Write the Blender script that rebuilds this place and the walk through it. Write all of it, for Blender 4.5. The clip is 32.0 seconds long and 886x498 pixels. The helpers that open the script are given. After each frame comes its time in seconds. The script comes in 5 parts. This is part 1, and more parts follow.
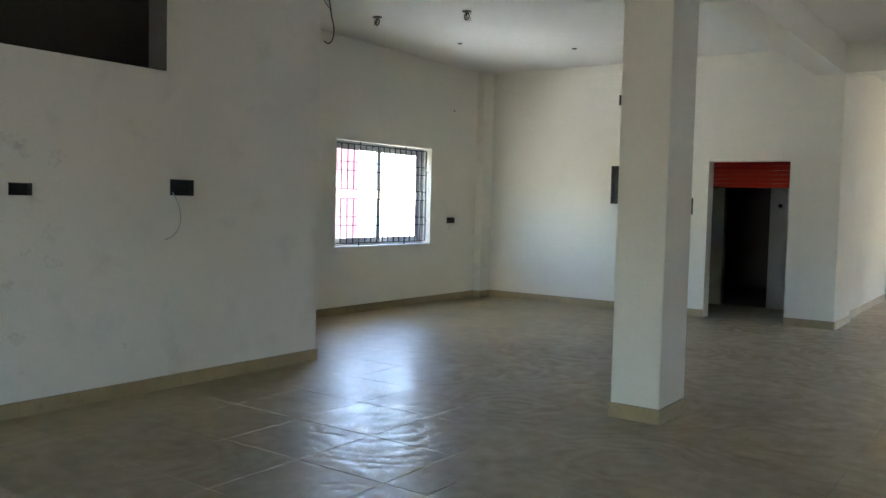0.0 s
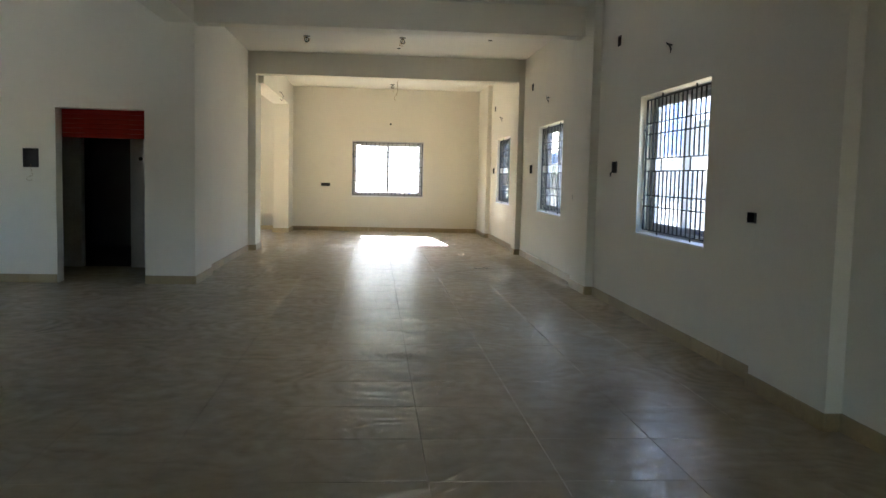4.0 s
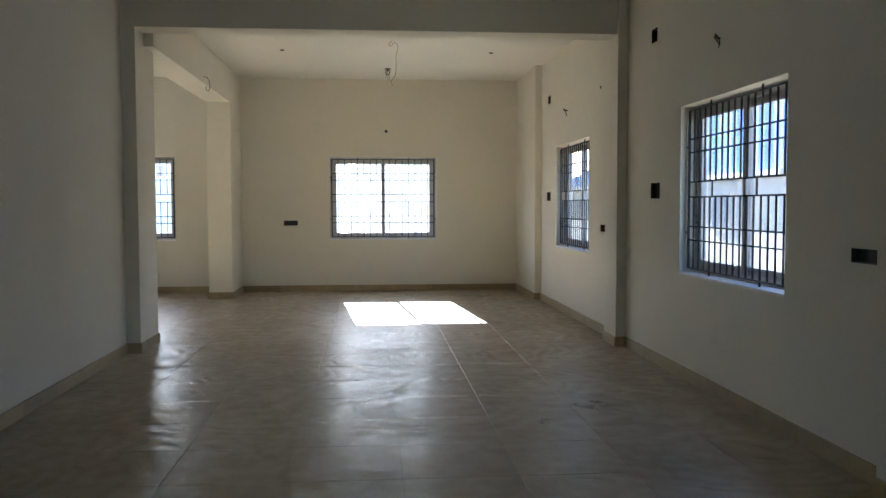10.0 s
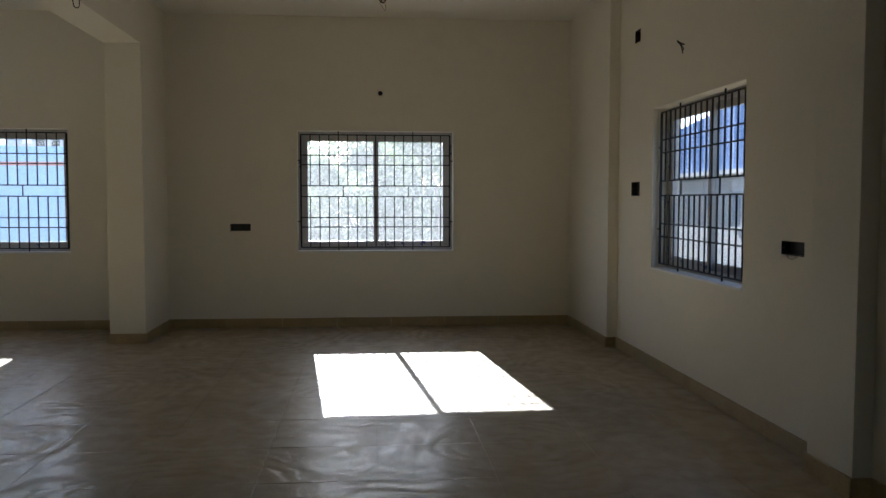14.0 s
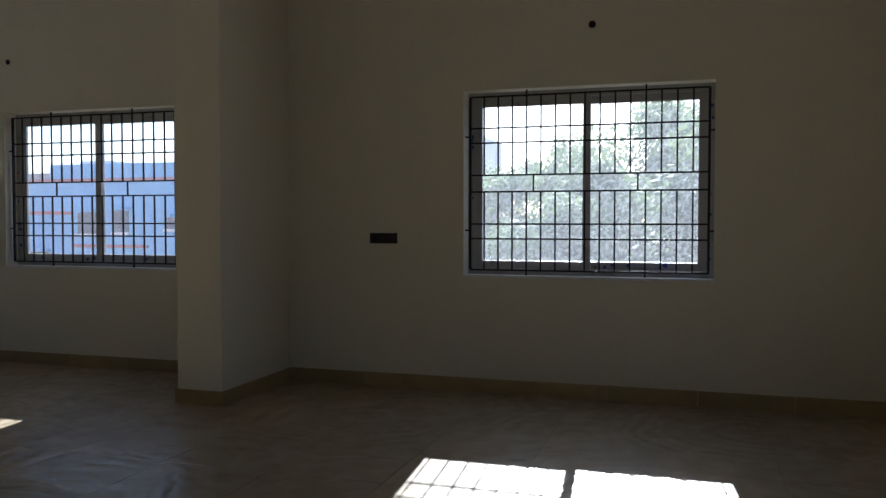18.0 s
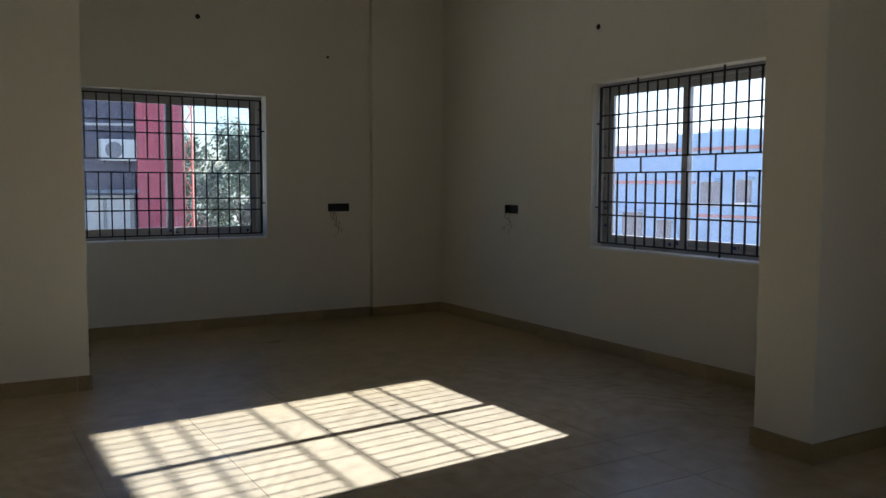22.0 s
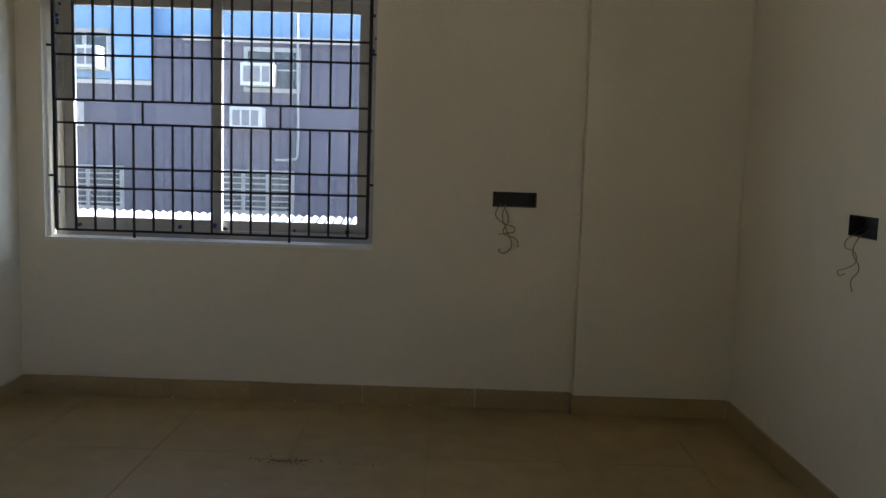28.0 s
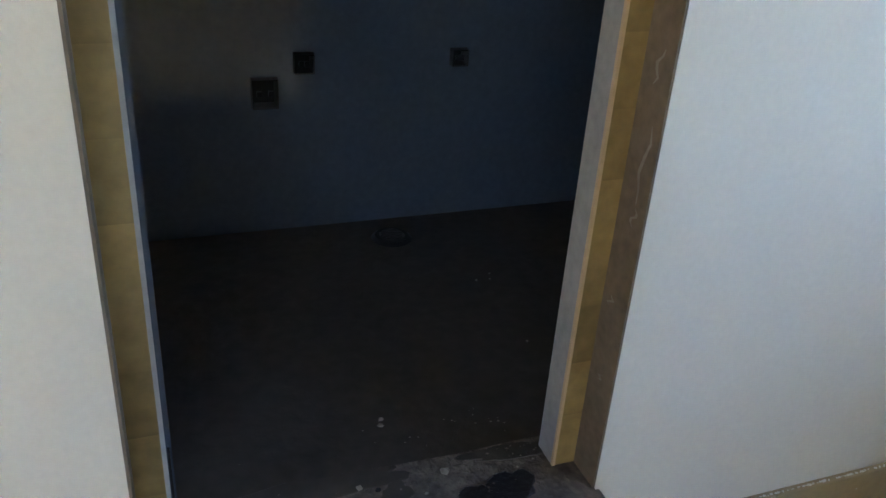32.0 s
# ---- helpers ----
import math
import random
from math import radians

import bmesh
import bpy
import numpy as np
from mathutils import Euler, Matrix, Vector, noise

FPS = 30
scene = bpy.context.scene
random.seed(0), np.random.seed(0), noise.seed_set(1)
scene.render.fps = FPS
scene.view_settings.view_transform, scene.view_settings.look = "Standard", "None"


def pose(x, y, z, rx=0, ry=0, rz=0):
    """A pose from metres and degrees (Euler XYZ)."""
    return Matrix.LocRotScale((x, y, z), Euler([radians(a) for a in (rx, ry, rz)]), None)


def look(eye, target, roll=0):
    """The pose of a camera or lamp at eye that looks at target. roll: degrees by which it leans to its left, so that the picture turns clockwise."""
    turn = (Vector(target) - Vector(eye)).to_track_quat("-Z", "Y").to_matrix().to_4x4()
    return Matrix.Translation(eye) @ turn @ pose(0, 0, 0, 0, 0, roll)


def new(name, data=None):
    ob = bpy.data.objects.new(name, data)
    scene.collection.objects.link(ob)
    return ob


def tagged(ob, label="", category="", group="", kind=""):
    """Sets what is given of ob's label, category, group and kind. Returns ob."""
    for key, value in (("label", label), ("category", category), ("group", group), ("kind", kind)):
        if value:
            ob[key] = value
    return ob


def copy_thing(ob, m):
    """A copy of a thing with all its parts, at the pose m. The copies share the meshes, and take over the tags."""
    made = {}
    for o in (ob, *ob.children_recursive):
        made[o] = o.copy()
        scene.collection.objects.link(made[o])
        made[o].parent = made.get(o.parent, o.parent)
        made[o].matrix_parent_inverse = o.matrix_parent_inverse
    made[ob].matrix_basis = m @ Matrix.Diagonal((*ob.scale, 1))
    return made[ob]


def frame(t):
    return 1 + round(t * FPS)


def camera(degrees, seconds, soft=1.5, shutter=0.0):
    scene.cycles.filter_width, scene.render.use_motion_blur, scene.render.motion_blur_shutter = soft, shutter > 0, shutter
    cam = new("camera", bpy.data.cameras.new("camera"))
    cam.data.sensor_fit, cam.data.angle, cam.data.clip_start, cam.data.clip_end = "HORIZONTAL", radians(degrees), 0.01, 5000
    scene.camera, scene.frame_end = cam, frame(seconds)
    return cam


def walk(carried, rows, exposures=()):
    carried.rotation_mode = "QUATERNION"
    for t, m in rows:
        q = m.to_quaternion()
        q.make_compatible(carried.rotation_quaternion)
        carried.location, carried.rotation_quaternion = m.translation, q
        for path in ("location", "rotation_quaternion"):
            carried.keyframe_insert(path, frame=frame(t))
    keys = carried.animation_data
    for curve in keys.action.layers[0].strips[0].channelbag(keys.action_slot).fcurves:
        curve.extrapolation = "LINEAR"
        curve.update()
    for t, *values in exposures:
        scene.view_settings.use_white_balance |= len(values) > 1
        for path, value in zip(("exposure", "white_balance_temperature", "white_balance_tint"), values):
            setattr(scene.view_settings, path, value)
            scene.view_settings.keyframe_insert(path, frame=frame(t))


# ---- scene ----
cam = camera(56.0, 32.0)
PATH = [
    (0, (0.924, 2.777, 1.404), (-0.237, 4.402, 1.297), 1.4),
    (0.5, (0.914, 2.872, 1.402), (-0.03, 4.632, 1.297), 1.5),
    (1, (0.951, 2.906, 1.398), (0.25, 4.776, 1.297), 1.5),
    (1.5, (1.018, 2.798, 1.433), (0.536, 4.737, 1.332), 1.3),
    (2, (1.123, 2.71, 1.434), (0.836, 4.687, 1.333), 0.8),
    (2.5, (1.124, 2.918, 1.401), (1.005, 4.911, 1.286), 0.8),
    (3, (1.082, 3.088, 1.398), (1.118, 5.083, 1.251), 1.5),
    (3.5, (1.08, 3.297, 1.343), (1.197, 5.288, 1.182), 1.4),
    (5.5, (1.134, 4.992, 1.372), (1.352, 6.971, 1.179), 1.9),
    (6, (1.111, 5.629, 1.387), (1.323, 7.609, 1.204), 1.7),
    (6.5, (1.183, 6.357, 1.396), (1.372, 8.341, 1.228), 1.6),
    (7, (1.22, 7.002, 1.424), (1.388, 8.989, 1.276), 1.0),
    (7.5, (1.232, 7.668, 1.414), (1.386, 9.658, 1.288), 0.5),
    (8, (1.234, 8.191, 1.387), (1.386, 10.182, 1.283), 0.0),
    (8.5, (1.236, 8.714, 1.402), (1.387, 10.706, 1.305), -0.2),
    (9, (1.21, 9.209, 1.405), (1.363, 11.201, 1.31), -0.2),
    (9.5, (1.203, 9.705, 1.388), (1.356, 11.697, 1.294), -0.3),
    (10, (1.196, 10.266, 1.387), (1.365, 12.256, 1.283), -0.1),
    (10.5, (1.188, 10.803, 1.389), (1.371, 12.792, 1.278), 0.0),
    (11, (1.196, 11.328, 1.382), (1.386, 13.316, 1.272), 0.2),
    (11.5, (1.202, 11.824, 1.396), (1.4, 13.811, 1.283), 0.1),
    (12, (1.178, 12.32, 1.375), (1.386, 14.306, 1.268), 0.6),
    (12.5, (1.198, 12.769, 1.408), (1.405, 14.755, 1.291), 0.4),
    (13, (1.275, 13.379, 1.381), (1.469, 15.367, 1.273), 0.5),
    (13.5, (1.296, 13.97, 1.407), (1.482, 15.958, 1.295), 0.3),
    (15.5, (1.462, 15.964, 1.404), (1.58, 17.957, 1.284), -0.3),
    (16, (1.559, 16.304, 1.39), (1.631, 18.299, 1.271), -0.2),
    (16.5, (1.655, 16.757, 1.407), (1.591, 18.752, 1.29), -0.2),
    (17, (1.873, 17.255, 1.373), (1.608, 19.235, 1.266), -0.2),
    (17.5, (2.048, 17.642, 1.284), (1.62, 19.594, 1.202), 0.1),
    (18, (2.182, 18.056, 1.248), (1.583, 19.963, 1.178), 0.0),
    (18.5, (2.048, 18.281, 1.23), (1.353, 20.155, 1.164), 0.3),
    (19, (1.957, 18.514, 1.323), (1.124, 20.33, 1.226), 0.2),
    (19.5, (2.007, 18.823, 1.313), (0.984, 20.539, 1.216), 0.0),
    (20, (1.99, 18.88, 1.366), (0.809, 20.49, 1.253), -0.3),
    (20.5, (1.957, 18.971, 1.335), (0.629, 20.463, 1.23), -0.2),
    (21, (1.873, 19.075, 1.401), (0.397, 20.418, 1.267), -0.5),
    (21.5, (1.719, 19.21, 1.367), (0.126, 20.411, 1.227), 0.0),
    (22, (1.587, 19.322, 1.351), (-0.124, 20.346, 1.197), 0.2),
    (22.5, (1.393, 19.447, 1.325), (-0.384, 20.349, 1.164), 0.4),
    (23, (1.202, 19.578, 1.272), (-0.608, 20.411, 1.107), 0.7),
    (23.5, (0.951, 19.704, 1.312), (-0.851, 20.549, 1.115), 0.9),
    (24, (0.621, 19.971, 1.293), (-1.146, 20.884, 1.084), 1.2),
    (24.5, (0.312, 20.267, 1.259), (-1.413, 21.256, 1.046), 1.5),
    (26.5, (-0.811, 21.412, 1.282), (-2.559, 22.359, 1.06), 2.0),
    (27, (-1.088, 21.78, 1.292), (-2.894, 22.611, 1.083), 1.9),
    (27.5, (-1.31, 22.04, 1.289), (-3.207, 22.637, 1.095), 1.9),
    (28, (-1.735, 22.36, 1.33), (-3.723, 22.35, 1.111), 1.8),
    (28.5, (-2.111, 22.448, 1.319), (-4.043, 21.984, 1.093), 1.5),
    (29, (-2.606, 22.451, 1.350), (-4.321, 21.462, 1.068), 2.6),
    (29.5, (-3.016, 22.301, 1.332), (-4.477, 20.980, 0.983), 3.4),
    (30, (-3.422, 22.134, 1.298), (-4.601, 20.583, 0.845), 2.9),
    (30.5, (-3.741, 21.940, 1.309), (-4.704, 20.292, 0.712), 3.0),
    (31, (-4.008, 21.560, 1.252), (-4.887, 19.940, 0.474), 3.9),
    (31.5, (-4.258, 21.313, 1.224), (-4.986, 19.683, 0.322), 3.3),
    (32, (-4.419, 20.990, 1.207), (-5.085, 19.344, 0.286), 4.1),
]
walk(cam, [(t, look(e, a, r)) for t, e, a, r in PATH], [(0, 5.95, 5600, 10), (1.5, 5.85, 5900, 10), (3, 5.35, 5800, 10), (6, 4.75, 5600, 10), (9, 4.4, 5400, 10), (11, 3.65, 5300, 10), (13, 2.95, 5350, 10), (15.5, 2.4, 5700, 10), (17, 2.1, 5500, 10), (18.5, 2.0, 5250, 10), (20, 2.2, 5200, 10), (22.5, 2.3, 5300, 10), (24, 2.15, 5350, 10), (27, 2.5, 5500, 10), (28, 3.2, 5600, 10), (28.5, 3.65, 5300, 10), (29, 3.7, 4900, 10), (30, 4.15, 5000, 10), (31, 4.25, 5150, 10), (32, 4.7, 5200, 10)])

# ---- world, sun, exposure ----
SUN_FROM = Vector((-0.19, 1.96, 1.0)).normalized()
world = bpy.data.worlds.new("world")
scene.world = world
world.use_nodes = True
wt = world.node_tree
sky = wt.nodes.new("ShaderNodeTexSky")
sky.sky_type = "NISHITA"
sky.sun_disc = False
sky.sun_elevation = math.asin(SUN_FROM.z)
sky.sun_rotation = math.atan2(SUN_FROM.x, SUN_FROM.y)
wt.links.new(sky.outputs[0], wt.nodes["Background"].inputs[0])
wt.nodes["Background"].inputs[1].default_value = 0.06
sun = new("sun", bpy.data.lights.new("sun", "SUN"))
sun.data.energy = 5.0
sun.data.angle = radians(0.5)
sun.data.color = (1.0, 0.94, 0.84)
sun.matrix_world = look(SUN_FROM * 60, (0, 0, 0))


# ---- materials ----
def material(name, color, rough=0.6, metal=0.0, scale=4.0, spread=0.12, bump=0.1, bump_scale=60.0, rough_spread=0.1, piece=0.0, smudge=0.0, smudge_scale=2.6):
    """Principled paint with two scales of mottling and fine relief, in metres."""
    m = bpy.data.materials.new(name)
    m.use_nodes = True
    n, l = m.node_tree.nodes, m.node_tree.links
    b = n["Principled BSDF"]
    g = n.new("ShaderNodeVectorMath")         # world position, moved off the noise's lattice
    g.operation = "ADD"
    g.inputs[1].default_value = (3.37, 5.21, 7.43)
    l.new(n.new("ShaderNodeNewGeometry").outputs["Position"], g.inputs[0])
    big = n.new("ShaderNodeTexNoise")
    big.inputs["Scale"].default_value, big.inputs["Detail"].default_value = scale, 6
    l.new(g.outputs[0], big.inputs["Vector"])
    fine = n.new("ShaderNodeTexNoise")
    fine.inputs["Scale"].default_value, fine.inputs["Detail"].default_value = bump_scale, 4
    l.new(g.outputs[0], fine.inputs["Vector"])
    add = n.new("ShaderNodeMath")
    add.operation = "ADD"
    l.new(big.outputs["Fac"], add.inputs[0])
    l.new(fine.outputs["Fac"], add.inputs[1])
    rng = n.new("ShaderNodeMapRange")
    rng.inputs["From Min"].default_value, rng.inputs["From Max"].default_value = 0.6, 1.4
    rng.inputs["To Min"].default_value, rng.inputs["To Max"].default_value = 1 - spread, 1 + spread
    l.new(add.outputs[0], rng.inputs["Value"])
    value = rng.outputs[0]
    if smudge:
        dirt = n.new("ShaderNodeTexNoise")
        dirt.inputs["Scale"].default_value, dirt.inputs["Detail"].default_value, dirt.inputs["Roughness"].default_value = smudge_scale, 4, 0.55
        l.new(g.outputs[0], dirt.inputs["Vector"])
        dr = n.new("ShaderNodeMapRange")
        dr.inputs["From Min"].default_value, dr.inputs["From Max"].default_value = 0.56, 0.80
        dr.inputs["To Min"].default_value, dr.inputs["To Max"].default_value = 1.0, 1.0 - smudge
        l.new(dirt.outputs["Fac"], dr.inputs["Value"])
        dm = n.new("ShaderNodeMath")
        dm.operation = "MULTIPLY"
        l.new(value, dm.inputs[0])
        l.new(dr.outputs[0], dm.inputs[1])
        value = dm.outputs[0]
    if piece:
        info = n.new("ShaderNodeObjectInfo")
        pr = n.new("ShaderNodeMapRange")
        pr.inputs["To Min"].default_value, pr.inputs["To Max"].default_value = 1 - piece, 1 + piece
        l.new(info.outputs["Random"], pr.inputs["Value"])
        mul = n.new("ShaderNodeMath")
        mul.operation = "MULTIPLY"
        l.new(value, mul.inputs[0])
        l.new(pr.outputs[0], mul.inputs[1])
        value = mul.outputs[0]
    mix = n.new("ShaderNodeVectorMath")
    mix.operation = "SCALE"
    mix.inputs[0].default_value = color[:3]
    l.new(value, mix.inputs["Scale"])
    l.new(mix.outputs[0], b.inputs["Base Color"])
    rr = n.new("ShaderNodeMapRange")
    rr.inputs["To Min"].default_value, rr.inputs["To Max"].default_value = max(0.02, rough - rough_spread), min(1, rough + rough_spread)
    l.new(big.outputs["Fac"], rr.inputs["Value"])
    l.new(rr.outputs[0], b.inputs["Roughness"])
    b.inputs["Metallic"].default_value = metal
    bp = n.new("ShaderNodeBump")
    bp.inputs["Strength"].default_value, bp.inputs["Distance"].default_value = bump, 0.01
    l.new(fine.outputs["Fac"], bp.inputs["Height"])
    l.new(bp.outputs[0], b.inputs["Normal"])
    return m


WHITE = material("wall_paint", (0.71, 0.672, 0.565), 0.75, scale=1.3, spread=0.05, bump=0.05, bump_scale=90, smudge=0.06)
SMUDGED = material("smudged_wall_paint", (0.70, 0.67, 0.59), 0.75, scale=1.3, spread=0.06, bump=0.05, bump_scale=90, smudge=0.13, smudge_scale=3.6)
CEIL = material("ceiling_paint", (0.71, 0.685, 0.61), 0.85, scale=1.0, spread=0.05, bump=0.08, bump_scale=70)
SKIRT = material("skirting_tile", (0.335, 0.258, 0.132), 0.44, scale=5, spread=0.15, bump=0.01, piece=0.1, smudge=0.3, smudge_scale=7)
FLOOR = material("dusty_floor_tile", (0.34, 0.278, 0.185), 0.34, scale=1.3, spread=0.20, bump=0.0, bump_scale=7, piece=0.02)
# the hall's floor: dried mop arcs, as shallow rings round scattered centres
fn, fl = FLOOR.node_tree.nodes, FLOOR.node_tree.links
fb = fn["Principled BSDF"]
fg = fn.new("ShaderNodeVectorMath")
fg.operation = "ADD"
fg.inputs[1].default_value = (1.37, 2.21, 7.43)
fl.new(fn.new("ShaderNodeNewGeometry").outputs["Position"], fg.inputs[0])


def node(kind, **values):
    nd = fn.new("ShaderNode" + kind)
    for k, v in values.items():
        if k == "operation":
            nd.operation = v
        else:
            nd.inputs[k.replace("_", " ")].default_value = v
    return nd


wobble = node("TexNoise", Scale=1.7, Detail=2.0)
fl.new(fg.outputs[0], wobble.inputs["Vector"])
bend = node("VectorMath", operation="SCALE", Scale=0.36)
fl.new(wobble.outputs["Color"], bend.inputs[0])
bent = node("VectorMath", operation="ADD")
fl.new(fg.outputs[0], bent.inputs[0])
fl.new(bend.outputs[0], bent.inputs[1])
cells = node("TexVoronoi", Scale=0.75)
cells.feature = "SMOOTH_F1"
cells.inputs["Smoothness"].default_value = 0.35
fl.new(bent.outputs[0], cells.inputs["Vector"])
turns = node("Math", operation="MULTIPLY")
turns.inputs[1].default_value = 82.0
fl.new(cells.outputs["Distance"], turns.inputs[0])
drift = node("TexNoise", Scale=4.2, Detail=3.0)
fl.new(fg.outputs[0], drift.inputs["Vector"])
phase = node("Math", operation="MULTIPLY_ADD")
phase.inputs[1].default_value = 6.0
fl.new(drift.outputs["Fac"], phase.inputs[0])
fl.new(turns.outputs[0], phase.inputs[2])
wave = node("Math", operation="SINE")
fl.new(phase.outputs[0], wave.inputs[0])
where = node("TexNoise", Scale=2.3, Detail=5.0)
fl.new(fg.outputs[0], where.inputs["Vector"])
amount = node("MapRange", From_Min=0.38, From_Max=0.66, To_Min=0.05, To_Max=1.0)
fl.new(where.outputs["Fac"], amount.inputs["Value"])
arcs = node("Math", operation="MULTIPLY")
fl.new(wave.outputs[0], arcs.inputs[0])
fl.new(amount.outputs[0], arcs.inputs[1])
polish = node("MapRange", From_Min=0.3, From_Max=0.7, To_Min=0.20, To_Max=0.25)
fl.new(where.outputs["Fac"], polish.inputs["Value"])
ripple = node("TexNoise", Scale=15.0, Detail=6.0)
fl.new(bent.outputs[0], ripple.inputs["Vector"])
soft = node("Math", operation="MULTIPLY")
soft.inputs[1].default_value = 0.40
fl.new(ripple.outputs["Fac"], soft.inputs[0])
height = node("Math", operation="MULTIPLY_ADD")
height.inputs[1].default_value = 0.25
fl.new(arcs.outputs[0], height.inputs[0])
fl.new(soft.outputs[0], height.inputs[2])
swirl_bump = node("Bump", Strength=1.0, Distance=0.012)
fl.new(height.outputs[0], swirl_bump.inputs["Height"])
fl.new(swirl_bump.outputs[0], fb.inputs["Normal"])
fb.inputs["Specular IOR Level"].default_value = 0.35
fl.new(polish.outputs[0], fb.inputs["Roughness"])
# dust left in the mop's streaks, dull over the glossy tile
film_cover = node("Math", operation="MULTIPLY_ADD")
film_cover.inputs[1].default_value = 0.12
fl.new(arcs.outputs[0], film_cover.inputs[0])
blotch = node("TexNoise", Scale=6.5, Detail=6.0, Roughness=0.65)
fl.new(bent.outputs[0], blotch.inputs["Vector"])
fl.new(blotch.outputs["Fac"], film_cover.inputs[2])
cover = node("MapRange", From_Min=0.30, From_Max=0.68, To_Min=0.42, To_Max=0.985)
fl.new(film_cover.outputs[0], cover.inputs["Value"])
dull = fn.new("ShaderNodeBsdfPrincipled")
dull.inputs["Roughness"].default_value, dull.inputs["Specular IOR Level"].default_value = 0.52, 0.24
fl.new(fb.inputs["Base Color"].links[0].from_socket, dull.inputs["Base Color"])
layered = fn.new("ShaderNodeMixShader")
fl.new(cover.outputs[0], layered.inputs[0])
fl.new(fb.outputs[0], layered.inputs[1])
fl.new(dull.outputs[0], layered.inputs[2])
# towards the washroom door the film thins out to plain satin tile
satin = fn.new("ShaderNodeBsdfPrincipled")
satin.inputs["Roughness"].default_value, satin.inputs["Specular IOR Level"].default_value = 0.40, 0.35
satin_tint = node("VectorMath", operation="MULTIPLY")
satin_tint.inputs[1].default_value = (1.07, 0.97, 0.68)
fl.new(fb.inputs["Base Color"].links[0].from_socket, satin_tint.inputs[0])
fl.new(satin_tint.outputs[0], satin.inputs["Base Color"])
place = fn.new("ShaderNodeSeparateXYZ")
fl.new(bent.outputs[0], place.inputs[0])
thin = node("MapRange", From_Min=-1.2, From_Max=-3.0, To_Min=0.0, To_Max=1.0)
fl.new(place.outputs[0], thin.inputs["Value"])
swept = fn.new("ShaderNodeMixShader")
fl.new(thin.outputs[0], swept.inputs[0])
fl.new(layered.outputs[0], swept.inputs[1])
fl.new(satin.outputs[0], swept.inputs[2])
fl.new(swept.outputs[0], fn["Material Output"].inputs[0])
GROUT = material("grout", (0.28, 0.235, 0.17), 0.9)
IRON = material("black_iron", (0.02, 0.02, 0.022), 0.5, metal=0.0, bump=0.2, bump_scale=200)
IRON.node_tree.nodes["Principled BSDF"].inputs["Specular IOR Level"].default_value = 0.2
UPVC = material("window_plastic", (0.43, 0.42, 0.41), 0.45, spread=0.12, bump=0.02, smudge=0.45, smudge_scale=8)
BLACKBOX = material("switch_box_plastic", (0.013, 0.013, 0.013), 0.5)
WOOD = material("door_wood", (0.285, 0.195, 0.066), 0.5, scale=9, spread=0.3, bump=0.1, bump_scale=40)
wn, wl = WOOD.node_tree.nodes, WOOD.node_tree.links
wb = wn["Principled BSDF"]
w_tone = wb.inputs["Base Color"].links[0].from_socket
w_split = wn.new("ShaderNodeSeparateXYZ")     # short blocks glued end to end up the jamb
wl.new(wn.new("ShaderNodeNewGeometry").outputs["Position"], w_split.inputs[0])
w_count = wn.new("ShaderNodeMath")
w_count.operation, w_count.inputs[1].default_value = "MULTIPLY", 9.3
wl.new(w_split.outputs[2], w_count.inputs[0])
w_floor = wn.new("ShaderNodeMath")
w_floor.operation = "FLOOR"
wl.new(w_count.outputs[0], w_floor.inputs[0])
w_pick = wn.new("ShaderNodeTexWhiteNoise")
w_pick.noise_dimensions = "1D"
wl.new(w_floor.outputs[0], w_pick.inputs["W"])
w_part = wn.new("ShaderNodeMath")
w_part.operation = "FRACT"
wl.new(w_count.outputs[0], w_part.inputs[0])
w_joint = wn.new("ShaderNodeMapRange")
w_joint.inputs["From Max"].default_value, w_joint.inputs["To Min"].default_value = 0.10, 0.86
wl.new(w_part.outputs[0], w_joint.inputs["Value"])
w_range = wn.new("ShaderNodeMapRange")
w_range.inputs["To Min"].default_value, w_range.inputs["To Max"].default_value = 0.78, 1.18
wl.new(w_pick.outputs["Value"], w_range.inputs["Value"])
w_gain = wn.new("ShaderNodeMath")
w_gain.operation = "MULTIPLY"
wl.new(w_range.outputs[0], w_gain.inputs[0])
wl.new(w_joint.outputs[0], w_gain.inputs[1])
w_mix = wn.new("ShaderNodeVectorMath")
w_mix.operation = "SCALE"
wl.new(w_tone, w_mix.inputs[0])
wl.new(w_gain.outputs[0], w_mix.inputs["Scale"])
wl.new(w_mix.outputs[0], wb.inputs["Base Color"])
STONE = material("granite", (0.118, 0.097, 0.075), 0.7, scale=26, spread=0.55, bump=0.8, bump_scale=70, smudge=0.6, smudge_scale=18)
RISER = material("step_tile", (0.43, 0.345, 0.20), 0.42, scale=5, spread=0.14, bump=0.01, piece=0.06, smudge=0.42, smudge_scale=11)
RED = material("red_board", (0.25, 0.018, 0.006), 0.7)
RED.node_tree.nodes["Principled BSDF"].inputs["Specular IOR Level"].default_value = 0.1
BLUE = material("blue_plaster", (0.275, 0.505, 0.74), 0.8, scale=0.3, spread=0.05, bump_scale=4)
PURPLE = material("mauve_plaster", (0.098, 0.091, 0.118), 0.85, scale=0.6, spread=0.2)
CRIMSON = material("crimson_plaster", (0.42, 0.085, 0.115), 0.8, scale=0.6, spread=0.15)
LEAF = material("leaf", (0.12, 0.165, 0.075), 0.6, scale=1.2, spread=0.35)
ln, ll = LEAF.node_tree.nodes, LEAF.node_tree.links
